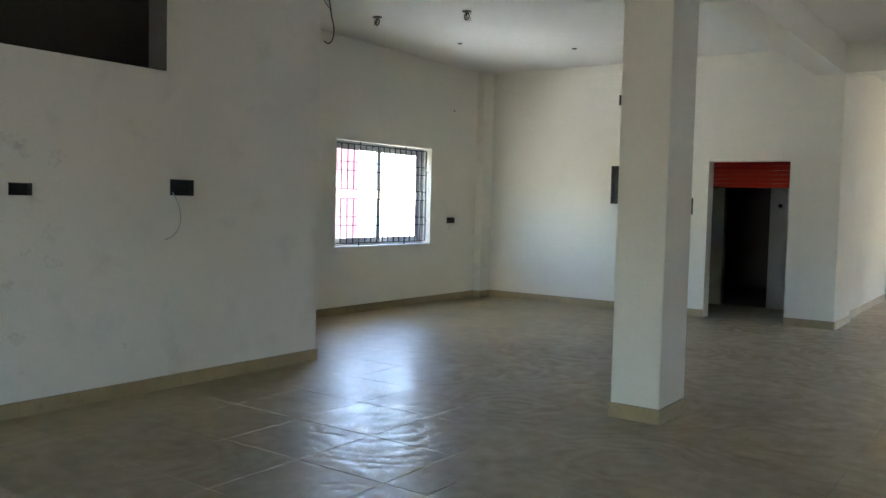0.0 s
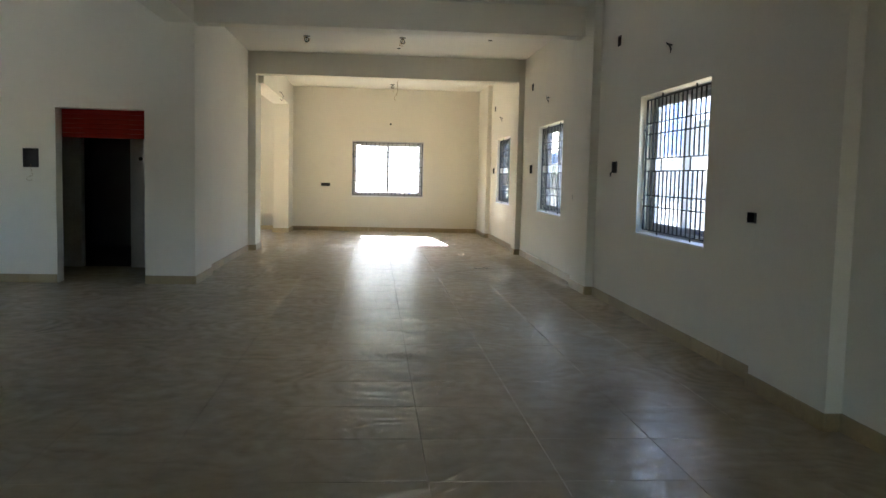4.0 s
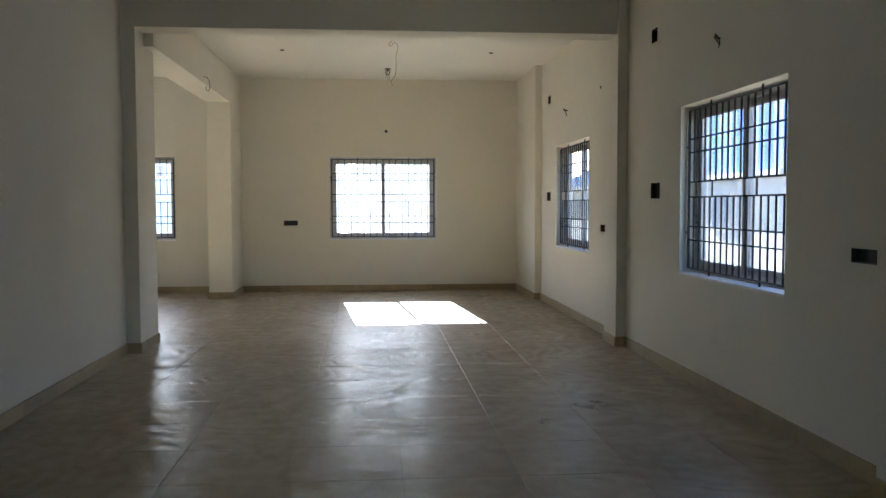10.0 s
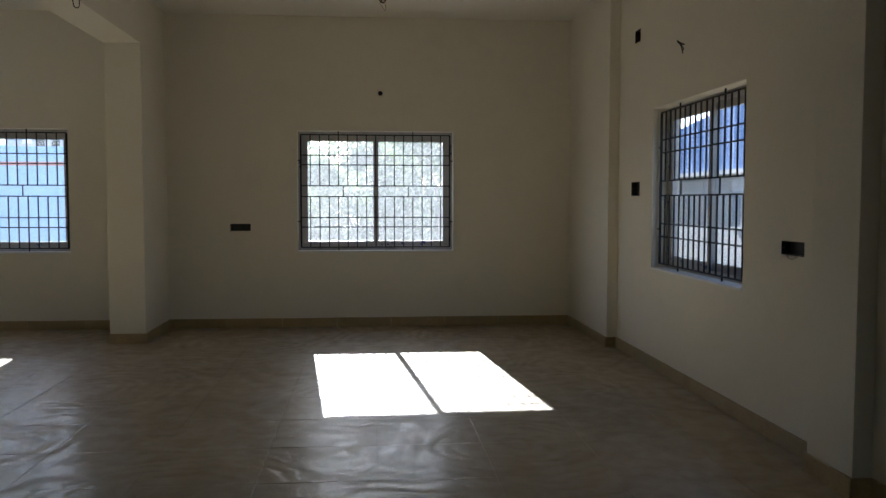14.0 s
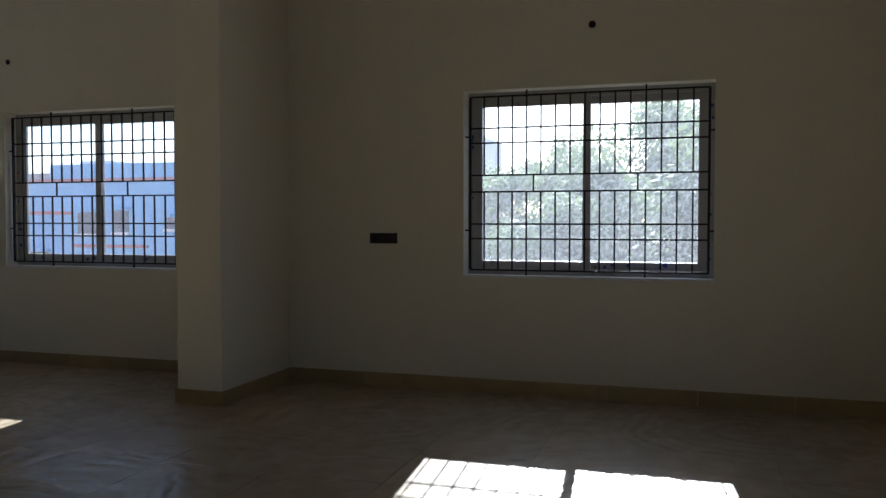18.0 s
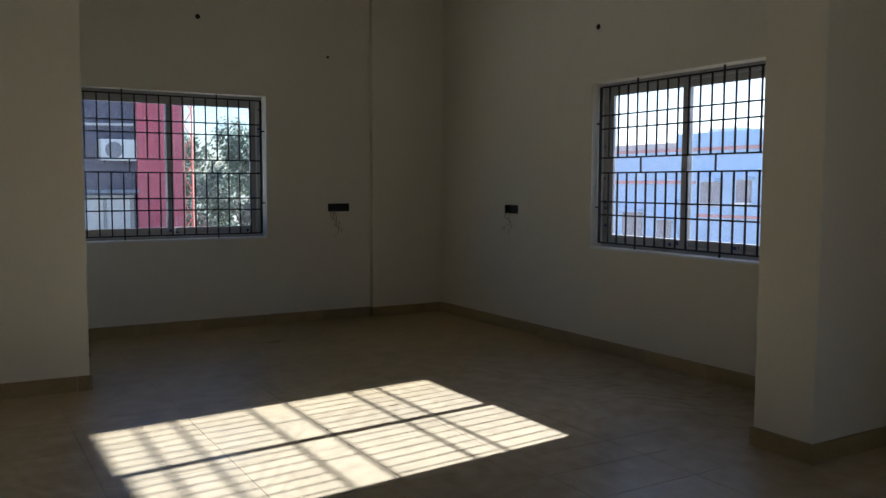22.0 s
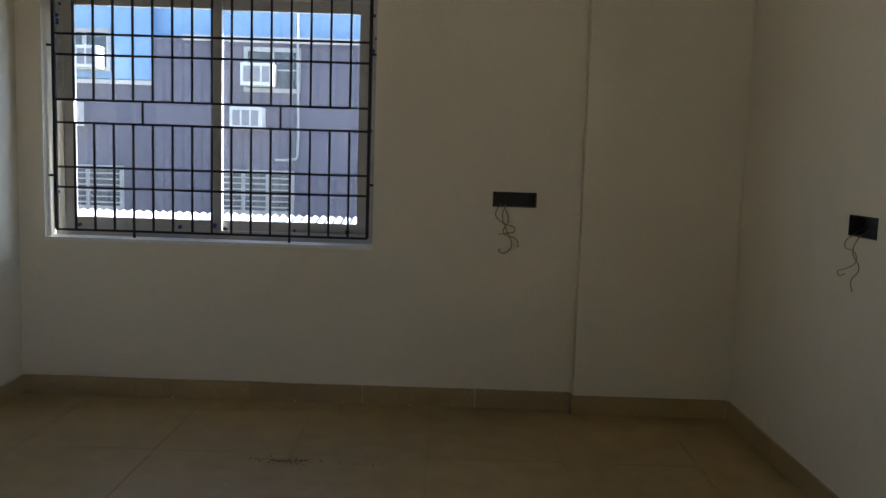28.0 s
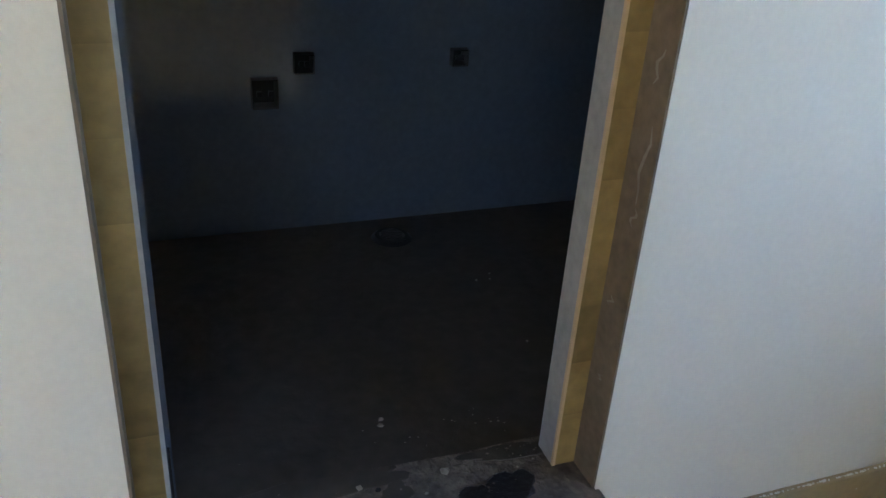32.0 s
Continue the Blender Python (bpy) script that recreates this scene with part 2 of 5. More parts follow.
leaf_thin = ln.new("ShaderNodeBsdfTranslucent")
leaf_thin.inputs[0].default_value = (0.26, 0.34, 0.12, 1)
leaf_mix = ln.new("ShaderNodeMixShader")
leaf_mix.inputs[0].default_value = 0.3
ll.new(ln["Principled BSDF"].outputs[0], leaf_mix.inputs[1])
ll.new(leaf_thin.outputs[0], leaf_mix.inputs[2])
ll.new(leaf_mix.outputs[0], ln["Material Output"].inputs[0])
# greyer green for the far trees, with the haze before them in the colour
LEAF_GREY = material("hazy_leaf", (0.125, 0.158, 0.10), 0.7, scale=1.2, spread=0.35)
BARK = material("bark", (0.16, 0.12, 0.08), 0.9, bump=0.5, bump_scale=20)
EARTH = material("earth", (0.30, 0.25, 0.18), 0.95, scale=0.3, spread=0.25)
CONCRETE = material("concrete", (0.45, 0.44, 0.42), 0.9, scale=1.5, spread=0.2)
ROOFING = material("roof_sheet", (0.5, 0.485, 0.455), 0.8, scale=1.2, spread=0.15)
AGED = material("aged_white_paint", (0.30, 0.30, 0.285), 0.6, spread=0.2)
PALE = material("pale_paint", (0.75, 0.75, 0.74), 0.5)
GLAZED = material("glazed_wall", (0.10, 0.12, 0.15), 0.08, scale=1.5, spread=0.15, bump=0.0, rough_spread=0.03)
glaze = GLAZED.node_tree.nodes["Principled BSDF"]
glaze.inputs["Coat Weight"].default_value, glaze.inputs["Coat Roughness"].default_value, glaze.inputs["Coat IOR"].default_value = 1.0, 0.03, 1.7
# dirty cement taken near black: the unlit rooms' shade is in its colour
CEMENT = material("dirty_shaded_cement", (0.055, 0.047, 0.036), 0.7, scale=5, spread=0.4, bump=0.3, bump_scale=30)
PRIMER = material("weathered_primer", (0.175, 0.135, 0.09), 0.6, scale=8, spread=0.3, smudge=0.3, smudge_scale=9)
# plaster darkened so that its colour holds the shade of loft and passage
SHADEPLASTER = material("shaded_plaster", (0.10, 0.095, 0.085), 0.9, scale=3, spread=0.25, bump=0.2)
GREYPLASTER = material("grey_plaster", (0.62, 0.60, 0.56), 0.85, scale=2, spread=0.15)
TAR = material("black_tar", (0.012, 0.012, 0.014), 0.35, scale=30, spread=0.5, bump=0.4, bump_scale=90)
SCUFF = material("hand_grime", (0.20, 0.19, 0.175), 0.9, scale=9, spread=0.3)
sn, sl = SCUFF.node_tree.nodes, SCUFF.node_tree.links
s_clear = sn.new("ShaderNodeBsdfTransparent")
s_noise = sn.new("ShaderNodeTexNoise")
s_noise.inputs["Scale"].default_value, s_noise.inputs["Detail"].default_value = 22.0, 5
sl.new(sn.new("ShaderNodeNewGeometry").outputs["Position"], s_noise.inputs["Vector"])
s_much = sn.new("ShaderNodeMapRange")
s_much.inputs["From Min"].default_value, s_much.inputs["From Max"].default_value, s_much.inputs["To Max"].default_value = 0.40, 0.72, 0.17
sl.new(s_noise.outputs["Fac"], s_much.inputs["Value"])
s_mix = sn.new("ShaderNodeMixShader")
sl.new(s_much.outputs[0], s_mix.inputs[0])
sl.new(s_clear.outputs[0], s_mix.inputs[1])
sl.new(sn["Principled BSDF"].outputs[0], s_mix.inputs[2])
sl.new(s_mix.outputs[0], sn["Material Output"].inputs[0])
GRIT = material("dried_dirt", (0.045, 0.032, 0.022), 0.9, spread=0.3)
EDGE = material("raw_wood_edge", (0.62, 0.46, 0.28), 0.6)
GRILL = material("fan_grill", (0.20, 0.20, 0.21), 0.6)
CASING = material("unit_casing", (0.55, 0.55, 0.53), 0.6)
FARPANE = material("grey_pane", (0.16, 0.19, 0.23), 0.4)
STRIP = material("grey_strip", (0.36, 0.35, 0.34), 0.5, scale=8, spread=0.2)
INK = material("blue_film", (0.02, 0.05, 0.22), 0.4)
CHIP = material("mortar_chip", (0.27, 0.245, 0.20), 0.9, scale=20, spread=0.3)
CLAD = material("blue_cladding", (0.20, 0.29, 0.52), 0.45, scale=0.8, spread=0.12)
SKYBLUE = material("light_blue_cladding", (0.18, 0.305, 0.47), 0.5, scale=0.8, spread=0.12)
REDLINE = material("red_band", (0.46, 0.24, 0.24), 0.7)
SCAFFOLD = material("orange_red_paint", (0.62, 0.20, 0.13), 0.6)
FACADE = material("stained_white_plaster", (0.34, 0.34, 0.335), 0.85, scale=0.7, spread=0.14, smudge=0.25, smudge_scale=0.9)
DEEPBLUE = material("deep_blue_sheet", (0.09, 0.18, 0.56), 0.45, scale=0.8, spread=0.12)
PALEBLUE = material("pale_blue_plaster", (0.21, 0.30, 0.42), 0.85, scale=0.6, spread=0.12)
PINKISH = material("faded_pink_plaster", (0.34, 0.26, 0.25), 0.85, scale=0.6, spread=0.15)
# pale bluish tone: the haze of distance is mixed into the plaster's colour
HAZE = material("hazy_plaster", (0.55, 0.58, 0.62), 0.9, scale=0.1, spread=0.1)
RUST = material("rusty_metal", (0.17, 0.12, 0.08), 0.7, scale=10, spread=0.4)
DARKGLASS = material("dark_glass", (0.05, 0.06, 0.07), 0.15)
COPPER = material("wire_sheath", (0.28, 0.19, 0.05), 0.5)

def glass(name, least, most, specks):
    """Clear pane under a film of rain-spotted dust."""
    pane = bpy.data.materials.new(name)
    pane.use_nodes = True
    gn, gl = pane.node_tree.nodes, pane.node_tree.links
    gt = gn.new("ShaderNodeBsdfTransparent")
    gt.inputs[0].default_value = (0.93, 0.95, 0.97, 1)
    gg = gn.new("ShaderNodeBsdfGlossy")
    gg.inputs["Roughness"].default_value = 0.03
    gw = gn.new("ShaderNodeLayerWeight")
    gp = gn.new("ShaderNodeMath")
    gp.operation = "POWER"
    gp.inputs[1].default_value = 5.0
    gl.new(gw.outputs["Facing"], gp.inputs[0])
    gf = gn.new("ShaderNodeMapRange")
    gf.inputs["To Min"].default_value, gf.inputs["To Max"].default_value = 0.03, 0.6
    gl.new(gp.outputs[0], gf.inputs["Value"])
    gm = gn.new("ShaderNodeMixShader")
    gl.new(gf.outputs[0], gm.inputs[0])
    gl.new(gt.outputs[0], gm.inputs[1])
    gl.new(gg.outputs[0], gm.inputs[2])
    dust = gn.new("ShaderNodeBsdfTranslucent")
    dust.inputs[0].default_value = (0.75, 0.77, 0.80, 1)
    spots = gn.new("ShaderNodeTexNoise")
    spots.inputs["Scale"].default_value, spots.inputs["Detail"].default_value = 45.0, 8
    place = gn.new("ShaderNodeNewGeometry")
    gl.new(place.outputs["Position"], spots.inputs["Vector"])
    film_amount = gn.new("ShaderNodeMapRange")
    film_amount.inputs["From Min"].default_value, film_amount.inputs["From Max"].default_value = 0.42, 0.75
    film_amount.inputs["To Min"].default_value, film_amount.inputs["To Max"].default_value = least, most
    gl.new(spots.outputs["Fac"], film_amount.inputs["Value"])
    rain = gn.new("ShaderNodeTexNoise")       # dried rain specks
    rain.inputs["Scale"].default_value, rain.inputs["Detail"].default_value = 110.0, 2
    gl.new(place.outputs["Position"], rain.inputs["Vector"])
    speck = gn.new("ShaderNodeMapRange")
    speck.inputs["From Min"].default_value, speck.inputs["From Max"].default_value = 0.60, 0.72
    speck.inputs["To Max"].default_value = specks
    gl.new(rain.outputs["Fac"], speck.inputs["Value"])
    both_films = gn.new("ShaderNodeMath")
    both_films.operation = "ADD"
    gl.new(film_amount.outputs[0], both_films.inputs[0])
    gl.new(speck.outputs[0], both_films.inputs[1])
    dusty = gn.new("ShaderNodeMixShader")
    gl.new(both_films.outputs[0], dusty.inputs[0])
    gl.new(gm.outputs[0], dusty.inputs[1])
    gl.new(dust.outputs[0], dusty.inputs[2])
    gl.new(dusty.outputs[0], gn["Material Output"].inputs[0])
    return pane


GLASS = glass("window_glass", 0.012, 0.035, 0.05)
DUSTY = glass("dusty_window_glass", 0.03, 0.08, 0.13)


# ---- mesh helpers ----
def box(bm, x0, x1, y0, y1, z0, z1):
    v = [bm.verts.new((x, y, z)) for z in (z0, z1) for y in (y0, y1) for x in (x0, x1)]
    for f in ((0, 2, 3, 1), (4, 5, 7, 6), (0, 1, 5, 4), (1, 3, 7, 5), (3, 2, 6, 7), (2, 0, 4, 6)):
        bm.faces.new([v[i] for i in f])
    return v


def mesh(name, bm, mat, bevel=0.0, smooth=False):
    if bevel:
        bmesh.ops.bevel(bm, geom=bm.edges[:], offset=bevel, segments=2, affect="EDGES", profile=0.7)
    me = bpy.data.meshes.new(name)
    bm.to_mesh(me)
    bm.free()
    me.materials.append(mat)
    if smooth:
        me.polygons.foreach_set("use_smooth", [True] * len(me.polygons))
    return me


def part(name, bm, mat, parent, label="", bevel=0.0, smooth=False):
    ob = new(name, mesh(name, bm, mat, bevel, smooth))
    ob.parent = parent
    if label:
        ob["label"] = label
    return ob


def block(name, x0, x1, y0, y1, z0, z1, mat, parent=None, label="", bevel=0.0):
    bm = bmesh.new()
    box(bm, x0, x1, y0, y1, z0, z1)
    return part(name, bm, mat, parent, label, bevel)


def setting(ob, label, category):
    return tagged(ob, label, category, kind="structure")


def wall(name, axis, a0, a1, u0, u1, z0, z1, holes, label, mat=None):
    """A wall across axis ('x' or 'y') from a0 to a1 thick, along u, with holes (u0, u1, z0, z1) right through it."""
    us = sorted({u0, u1, *[h[0] for h in holes], *[h[1] for h in holes]})
    zs = sorted({z0, z1, *[h[2] for h in holes], *[h[3] for h in holes]})

    def solid(i, j):
        if not (0 <= i < len(us) - 1 and 0 <= j < len(zs) - 1):
            return False
        u, z = (us[i] + us[i + 1]) / 2, (zs[j] + zs[j + 1]) / 2
        return not any(h[0] < u < h[1] and h[2] < z < h[3] for h in holes)

    bm, cache = bmesh.new(), {}

    def v(a, u, z):
        k = (a, u, z)
        if k not in cache:
            cache[k] = bm.verts.new((a, u, z) if axis == "x" else (u, a, z))
        return cache[k]

    for i in range(len(us) - 1):
        for j in range(len(zs) - 1):
            if not solid(i, j):
                continue
            p, q, r, s = us[i], us[i + 1], zs[j], zs[j + 1]
            bm.faces.new((v(a0, p, r), v(a0, q, r), v(a0, q, s), v(a0, p, s)))
            bm.faces.new((v(a1, p, r), v(a1, p, s), v(a1, q, s), v(a1, q, r)))
            for di, dj, (e, f) in ((-1, 0, ((p, r), (p, s))), (1, 0, ((q, s), (q, r))), (0, -1, ((q, r), (p, r))), (0, 1, ((p, s), (q, s)))):
                if not solid(i + di, j + dj):
                    bm.faces.new((v(a0, *e), v(a0, *f), v(a1, *f), v(a1, *e)))
    bmesh.ops.recalc_face_normals(bm, faces=bm.faces[:])
    ob = new(name, mesh(name, bm, mat or WHITE))
    return setting(ob, label, "wall")


# ---- plan ----
CEILING = 3.42
XR, XL, YF = 3.67, -6.10, 23.87      # inner faces of the long right wall, the long left wall and the end wall
XH, YD, YB = -1.11, 13.69, 20.10     # hall's left wall, the wall with the dark doorway, the washroom's door wall
SILL, HEAD, WIDE = 0.845, 2.175, 1.73
YBACK = -1.2
XN = -4.235                          # near left wall
W_RIGHT = [9.95, 15.08, 19.64]  # lower ends of the windows along each wall
W_END = [0.512, -3.655]
W_LEFT = [10.325, 20.235]


def holes(starts):
    return [(a, a + WIDE, SILL, HEAD) for a in starts]


# recesses for switch boxes: (u0, u1, z0, z1) on each wall
BOX_RIGHT = [(12.40, 12.60, 1.435, 1.56), (17.29, 17.51, 1.445, 1.585), (21.70, 21.92, 1.45, 1.575), (8.98, 9.20, 1.08, 1.155),
             (14.16, 14.38, 1.09, 1.165), (18.89, 19.14, 1.10, 1.18), (12.44, 12.56, 2.79, 2.90), (17.39, 17.53, 2.81, 2.93), (21.73, 21.87, 2.80, 2.91)]
BOX_END = [(-0.22, 0.0, 1.07, 1.15), (-4.874, -4.665, 1.085, 1.165)]
BOX_LEFT = [(22.59, 22.82, 1.08, 1.16), (12.68, 12.88, 1.13, 1.215)]
WIDE_LEFT = 1.95                     # the first window on the left is broader than the rest
BOX_DOORWAY = [(-4.0, -3.83, 1.47, 2.0), (-3.92, -3.84, 2.84, 2.98), (-3.0, -2.82, 1.35, 1.57)]
BOX_NEAR = [(5.39, 5.54, 1.395, 1.475), (6.56, 6.77, 1.42, 1.54)]
BOX_WASHROOM = [(-5.349, -5.269, 1.43, 1.514)]
HOLE_BACK = [(-4.852, -4.802, 0.624, 0.674), (-4.762, -4.697, 0.54, 0.615), (-5.258, -5.212, 0.63, 0.675)]

wall("wall_right", "x", XR, XR + 0.23, YBACK - 0.23, YF + 0.23, 0, CEILING + 0.2, holes(W_RIGHT) + BOX_RIGHT, "off-white painted plaster wall with barred windows")
wall("wall_end", "y", YF, YF + 0.23, XL - 0.23, XR, 0, CEILING + 0.2, holes(W_END) + BOX_END, "cream-white plaster end wall with two barred windows")
wall("wall_left", "x", XL - 0.23, XL, YBACK - 0.23, YF, 0, CEILING + 0.2, [(W_LEFT[0], W_LEFT[0] + WIDE_LEFT, SILL, HEAD), (W_LEFT[1], W_LEFT[1] + WIDE, SILL, HEAD)] + BOX_LEFT + [(19.14, 19.68, 1.35, 2.12)], "off-white plaster outer wall with barred windows")
wall("wall_back", "y", YBACK - 0.23, YBACK, XL, XR, 0, CEILING + 0.2, [(-1.1, 0.5, 0.0, 2.1)], "off-white plaster wall with an open entrance")
wall("wall_doorway", "y", YD, YD + 0.2, XL, XH, 0, CEILING, [(-2.63, -1.62, 0, 2.05)] + BOX_DOORWAY, "off-white plaster wall with a dark doorway")
wall("wall_hall", "x", XH - 0.2, XH, YD + 0.2, 18.92, 0, CEILING, [], "off-white plaster wall along the hall")
wall("wall_recess", "y", 18.615, 18.815, -4.31, XH - 0.2, 0, CEILING, [], "off-white plaster wall of the recess")
setting(block("wall_recess_return", XH - 0.2, XH - 0.05, 18.615, 18.918, 0, CEILING, WHITE), "off-white plaster return beside the recess", "wall")


def prism(name, plan, z0, z1, mat):
    bm = bmesh.new()
    lo, hi = [bm.verts.new((x, y, z0)) for x, y in plan], [bm.verts.new((x, y, z1)) for x, y in plan]
    bm.faces.new(hi)
    bm.faces.new(lo[::-1])
    for i in range(len(plan)):
        j = (i + 1) % len(plan)
        bm.faces.new((lo[i], lo[j], hi[j], hi[i]))
    bmesh.ops.recalc_face_normals(bm, faces=bm.faces[:])
    return new(name, mesh(name, bm, mat))


JL, JR = -4.363, -5.087              # edges of the washroom's doorway
setting(prism("wall_washroom_side", [(JL, YB), (-4.215, YB), (-4.287, 18.815), (-4.298, 18.615), (-4.411, 18.615), (-4.411, YB - 0.15), (JL, YB - 0.15)], 0, CEILING, WHITE), "off-white plaster side wall of the washroom", "wall")
wall("wall_washroom", "y", YB - 0.15, YB, XL, JL, 0, CEILING, [(JR, JL, 0.0, 2.27)] + BOX_WASHROOM, "off-white plaster wall with the washroom doorway")
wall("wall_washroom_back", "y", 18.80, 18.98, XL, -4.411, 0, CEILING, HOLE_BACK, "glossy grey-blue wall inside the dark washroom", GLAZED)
# two linings added to swallow bounced light and keep the washroom dim
wall("wall_washroom_shade", "x", XL + 0.001, XL + 0.012, 18.98, YB - 0.15, 0.2, CEILING, [(19.14, 19.42, 1.35, 2.12)], "added glossy dark lining round the ventilator that keeps the washroom dim", GLAZED)
setting(block("wall_washroom_lining", -4.422, -4.4115, 18.98, YB - 0.15, 0.2, CEILING, GLAZED), "added glossy dark lining of the side wall that keeps the washroom dim", "wall")
wall("wall_near", "x", XN - 0.21, XN, YBACK, 8.09, 0, CEILING, [(1.5, 6.53, 2.312, 3.3)] + BOX_NEAR, "smudged off-white plaster wall with a dark loft opening", SMUDGED)
# dark panels inside the loft opening paint the shade of its interior
setting(block("loft_reveal", XN - 0.208, XN - 0.004, 6.522, 6.529, 2.313, 3.299, SHADEPLASTER), "plaster reveal of the loft opening, coloured dark for its shade", "wall")
setting(block("loft_floor", XL, XN - 0.21, YBACK, 7.89, 2.19, 2.305, SHADEPLASTER), "loft floor slab coloured dark for the loft's shade", "floor")
setting(block("loft_back", XL + 0.001, XL + 0.02, YBACK, 7.89, 2.305, CEILING, SHADEPLASTER), "plaster at the loft's back, coloured dark for its shade", "wall")
setting(block("loft_end", XL + 0.02, XN - 0.21, 7.87, 7.889, 2.305, CEILING, SHADEPLASTER), "plaster at the loft's end, coloured dark for its shade", "wall")
wall("wall_near_end", "y", 7.89, 8.09, XL, XN - 0.21, 0, CEILING, [], "off-white plaster wall closing the room behind")
wall("wall_passage", "y", 15.4, 15.55, XL, XH - 0.2, 0, CEILING, [(-2.93, -2.27, 0, 2.1)], "grey-white plaster wall inside the dark passage", GREYPLASTER)
wall("wall_passage_side", "x", -4.5, -4.35, YD + 0.2, 15.4, 0, CEILING, [], "grey plaster side wall of the dark passage", GREYPLASTER)
# end wall and floor past the doorway are coloured dark as the passage's shade
setting(block("passage_end", XL, XH - 0.2, 18.59, 18.614, 0, CEILING, SHADEPLASTER), "plaster at the passage's end, coloured dark for its shade", "wall")
setting(block("passage_floor", XL, XH - 0.21, 15.551, 18.58, -0.003, 0.01, CEMENT), "cement floor behind the passage, coloured near black for its shade", "floor")

setting(block("ceiling", XL - 0.23, XR + 0.23, YBACK - 0.23, YF + 0.23, CEILING, CEILING + 0.21, CEIL), "white painted concrete ceiling with pipe holes", "ceiling")
setting(block("beam_first", -1.375, XR, 13.62, 13.9, 3.07, CEILING - 0.001, WHITE), "white painted concrete beam across the hall", "beam")
setting(block("beam_second", -0.98, XR, 18.25, 18.55, 3.04, CEILING - 0.001, WHITE), "white painted concrete beam across the hall", "beam")
setting(block("beam_third", -1.24, -0.89, 18.57, 22.90, 2.92, CEILING - 0.001, WHITE), "white painted concrete beam along the room", "beam")
setting(block("beam_pillar", -1.375, -1.035, YBACK, 13.62, 3.07, CEILING - 0.001, WHITE), "white painted concrete beam over the pillar", "beam")
setting(block("pillar", -1.375, -1.035, 7.985, 8.455, 0, 3.07, WHITE, bevel=0.008), "white plastered square pillar in the hall", "pillar")
setting(block("column_end", -1.235, -0.89, 22.90, YF, 0, CEILING, WHITE, bevel=0.008), "white plastered column against the end wall", "column")
for n, (y0, y1) in enumerate(((7.9, 8.85), (13.2, 13.97), (18.22, 18.63), (22.32, YF))):
    setting(block("pilaster_%d" % (n + 1), 3.57, XR, y0, y1, 0, CEILING, WHITE, bevel=0.006), "white plastered pilaster on the long wall", "pilaster")
setting(block("pilaster_5", XH, -0.98, 18.27, 18.92, 0, CEILING, WHITE, bevel=0.006), "white plastered pilaster at the hall's end", "pilaster")
setting(block("pilaster_6", XH, -1.04, YD, 14.70, 0, 3.07, WHITE, bevel=0.006), "white plastered pilaster at the doorway's corner", "pilaster")
setting(block("pilaster_7", XL, -6.035, 23.05, YF, 0, CEILING, WHITE, bevel=0.006), "shallow white plastered pilaster in the corner", "pilaster")
setting(block("pilaster_8", XL, -5.98, 13.42, YD, 0, CEILING, WHITE, bevel=0.006), "shallow white plastered pilaster in the corner", "pilaster")
setting(block("ground", -600, 600, -600, 600, -3.7, -3.5, EARTH), "dry brown earth around the buildings", "ground")
# floor colour carries the washroom's shade as well as its dirt
setting(block("washroom_floor", XL, -4.411, 18.98, YB - 0.15, 0.0, 0.2, CEMENT), "dirty cement floor of the washroom, darkened to hold its shade", "floor")


# ---- windows ----
def window_frame_thing(pane_mat):
    """Two-light sliding window; x along the opening, y outward, z up from the sill."""
    w, h = WIDE, HEAD - SILL
    root = new("window_1")
    setting(root, "grey-white plastic sliding window with two dusty panes", "window")
    bm = bmesh.new()
    box(bm, 0, w, 0.13, 0.20, 0, 0.05)
    box(bm, 0, w, 0.13, 0.20, h - 0.05, h)
    box(bm, 0, 0.05, 0.13, 0.20, 0.05, h - 0.05)
    box(bm, w - 0.05, w, 0.13, 0.20, 0.05, h - 0.05)
    part("window_frame", bm, UPVC, root, "grey-white plastic frame")
    for x0, x1, y in ((0.05, w / 2 + 0.03, 0.135), (w / 2 - 0.03, w - 0.05, 0.168)):
        s = new("sash")
        s.parent = root
        for name, a, b, c, d in (("stile", x0, x0 + 0.055, 0.05, h - 0.05), ("stile", x1 - 0.055, x1, 0.05, h - 0.05),
                                 ("rail", x0 + 0.055, x1 - 0.055, 0.05, 0.105), ("rail", x0 + 0.055, x1 - 0.055, h - 0.105, h - 0.05)):
            bm = bmesh.new()
            box(bm, a, b, y, y + 0.028, c, d)
            part(name, bm, UPVC, s, bevel=0.003)
        bm = bmesh.new()
        box(bm, x0 + 0.05, x1 - 0.05, y + 0.011, y + 0.016, 0.1, h - 0.1)
        g = part("pane", bm, pane_mat, s, "dusty rain-spotted glass pane")
        g.visible_shadow = False
    bm = bmesh.new()
    box(bm, 0.0, w, -0.008, 0.13, -0.012, 0.004)
    part("window_sill", bm, PALE, root, "thin pale sill")
    return root


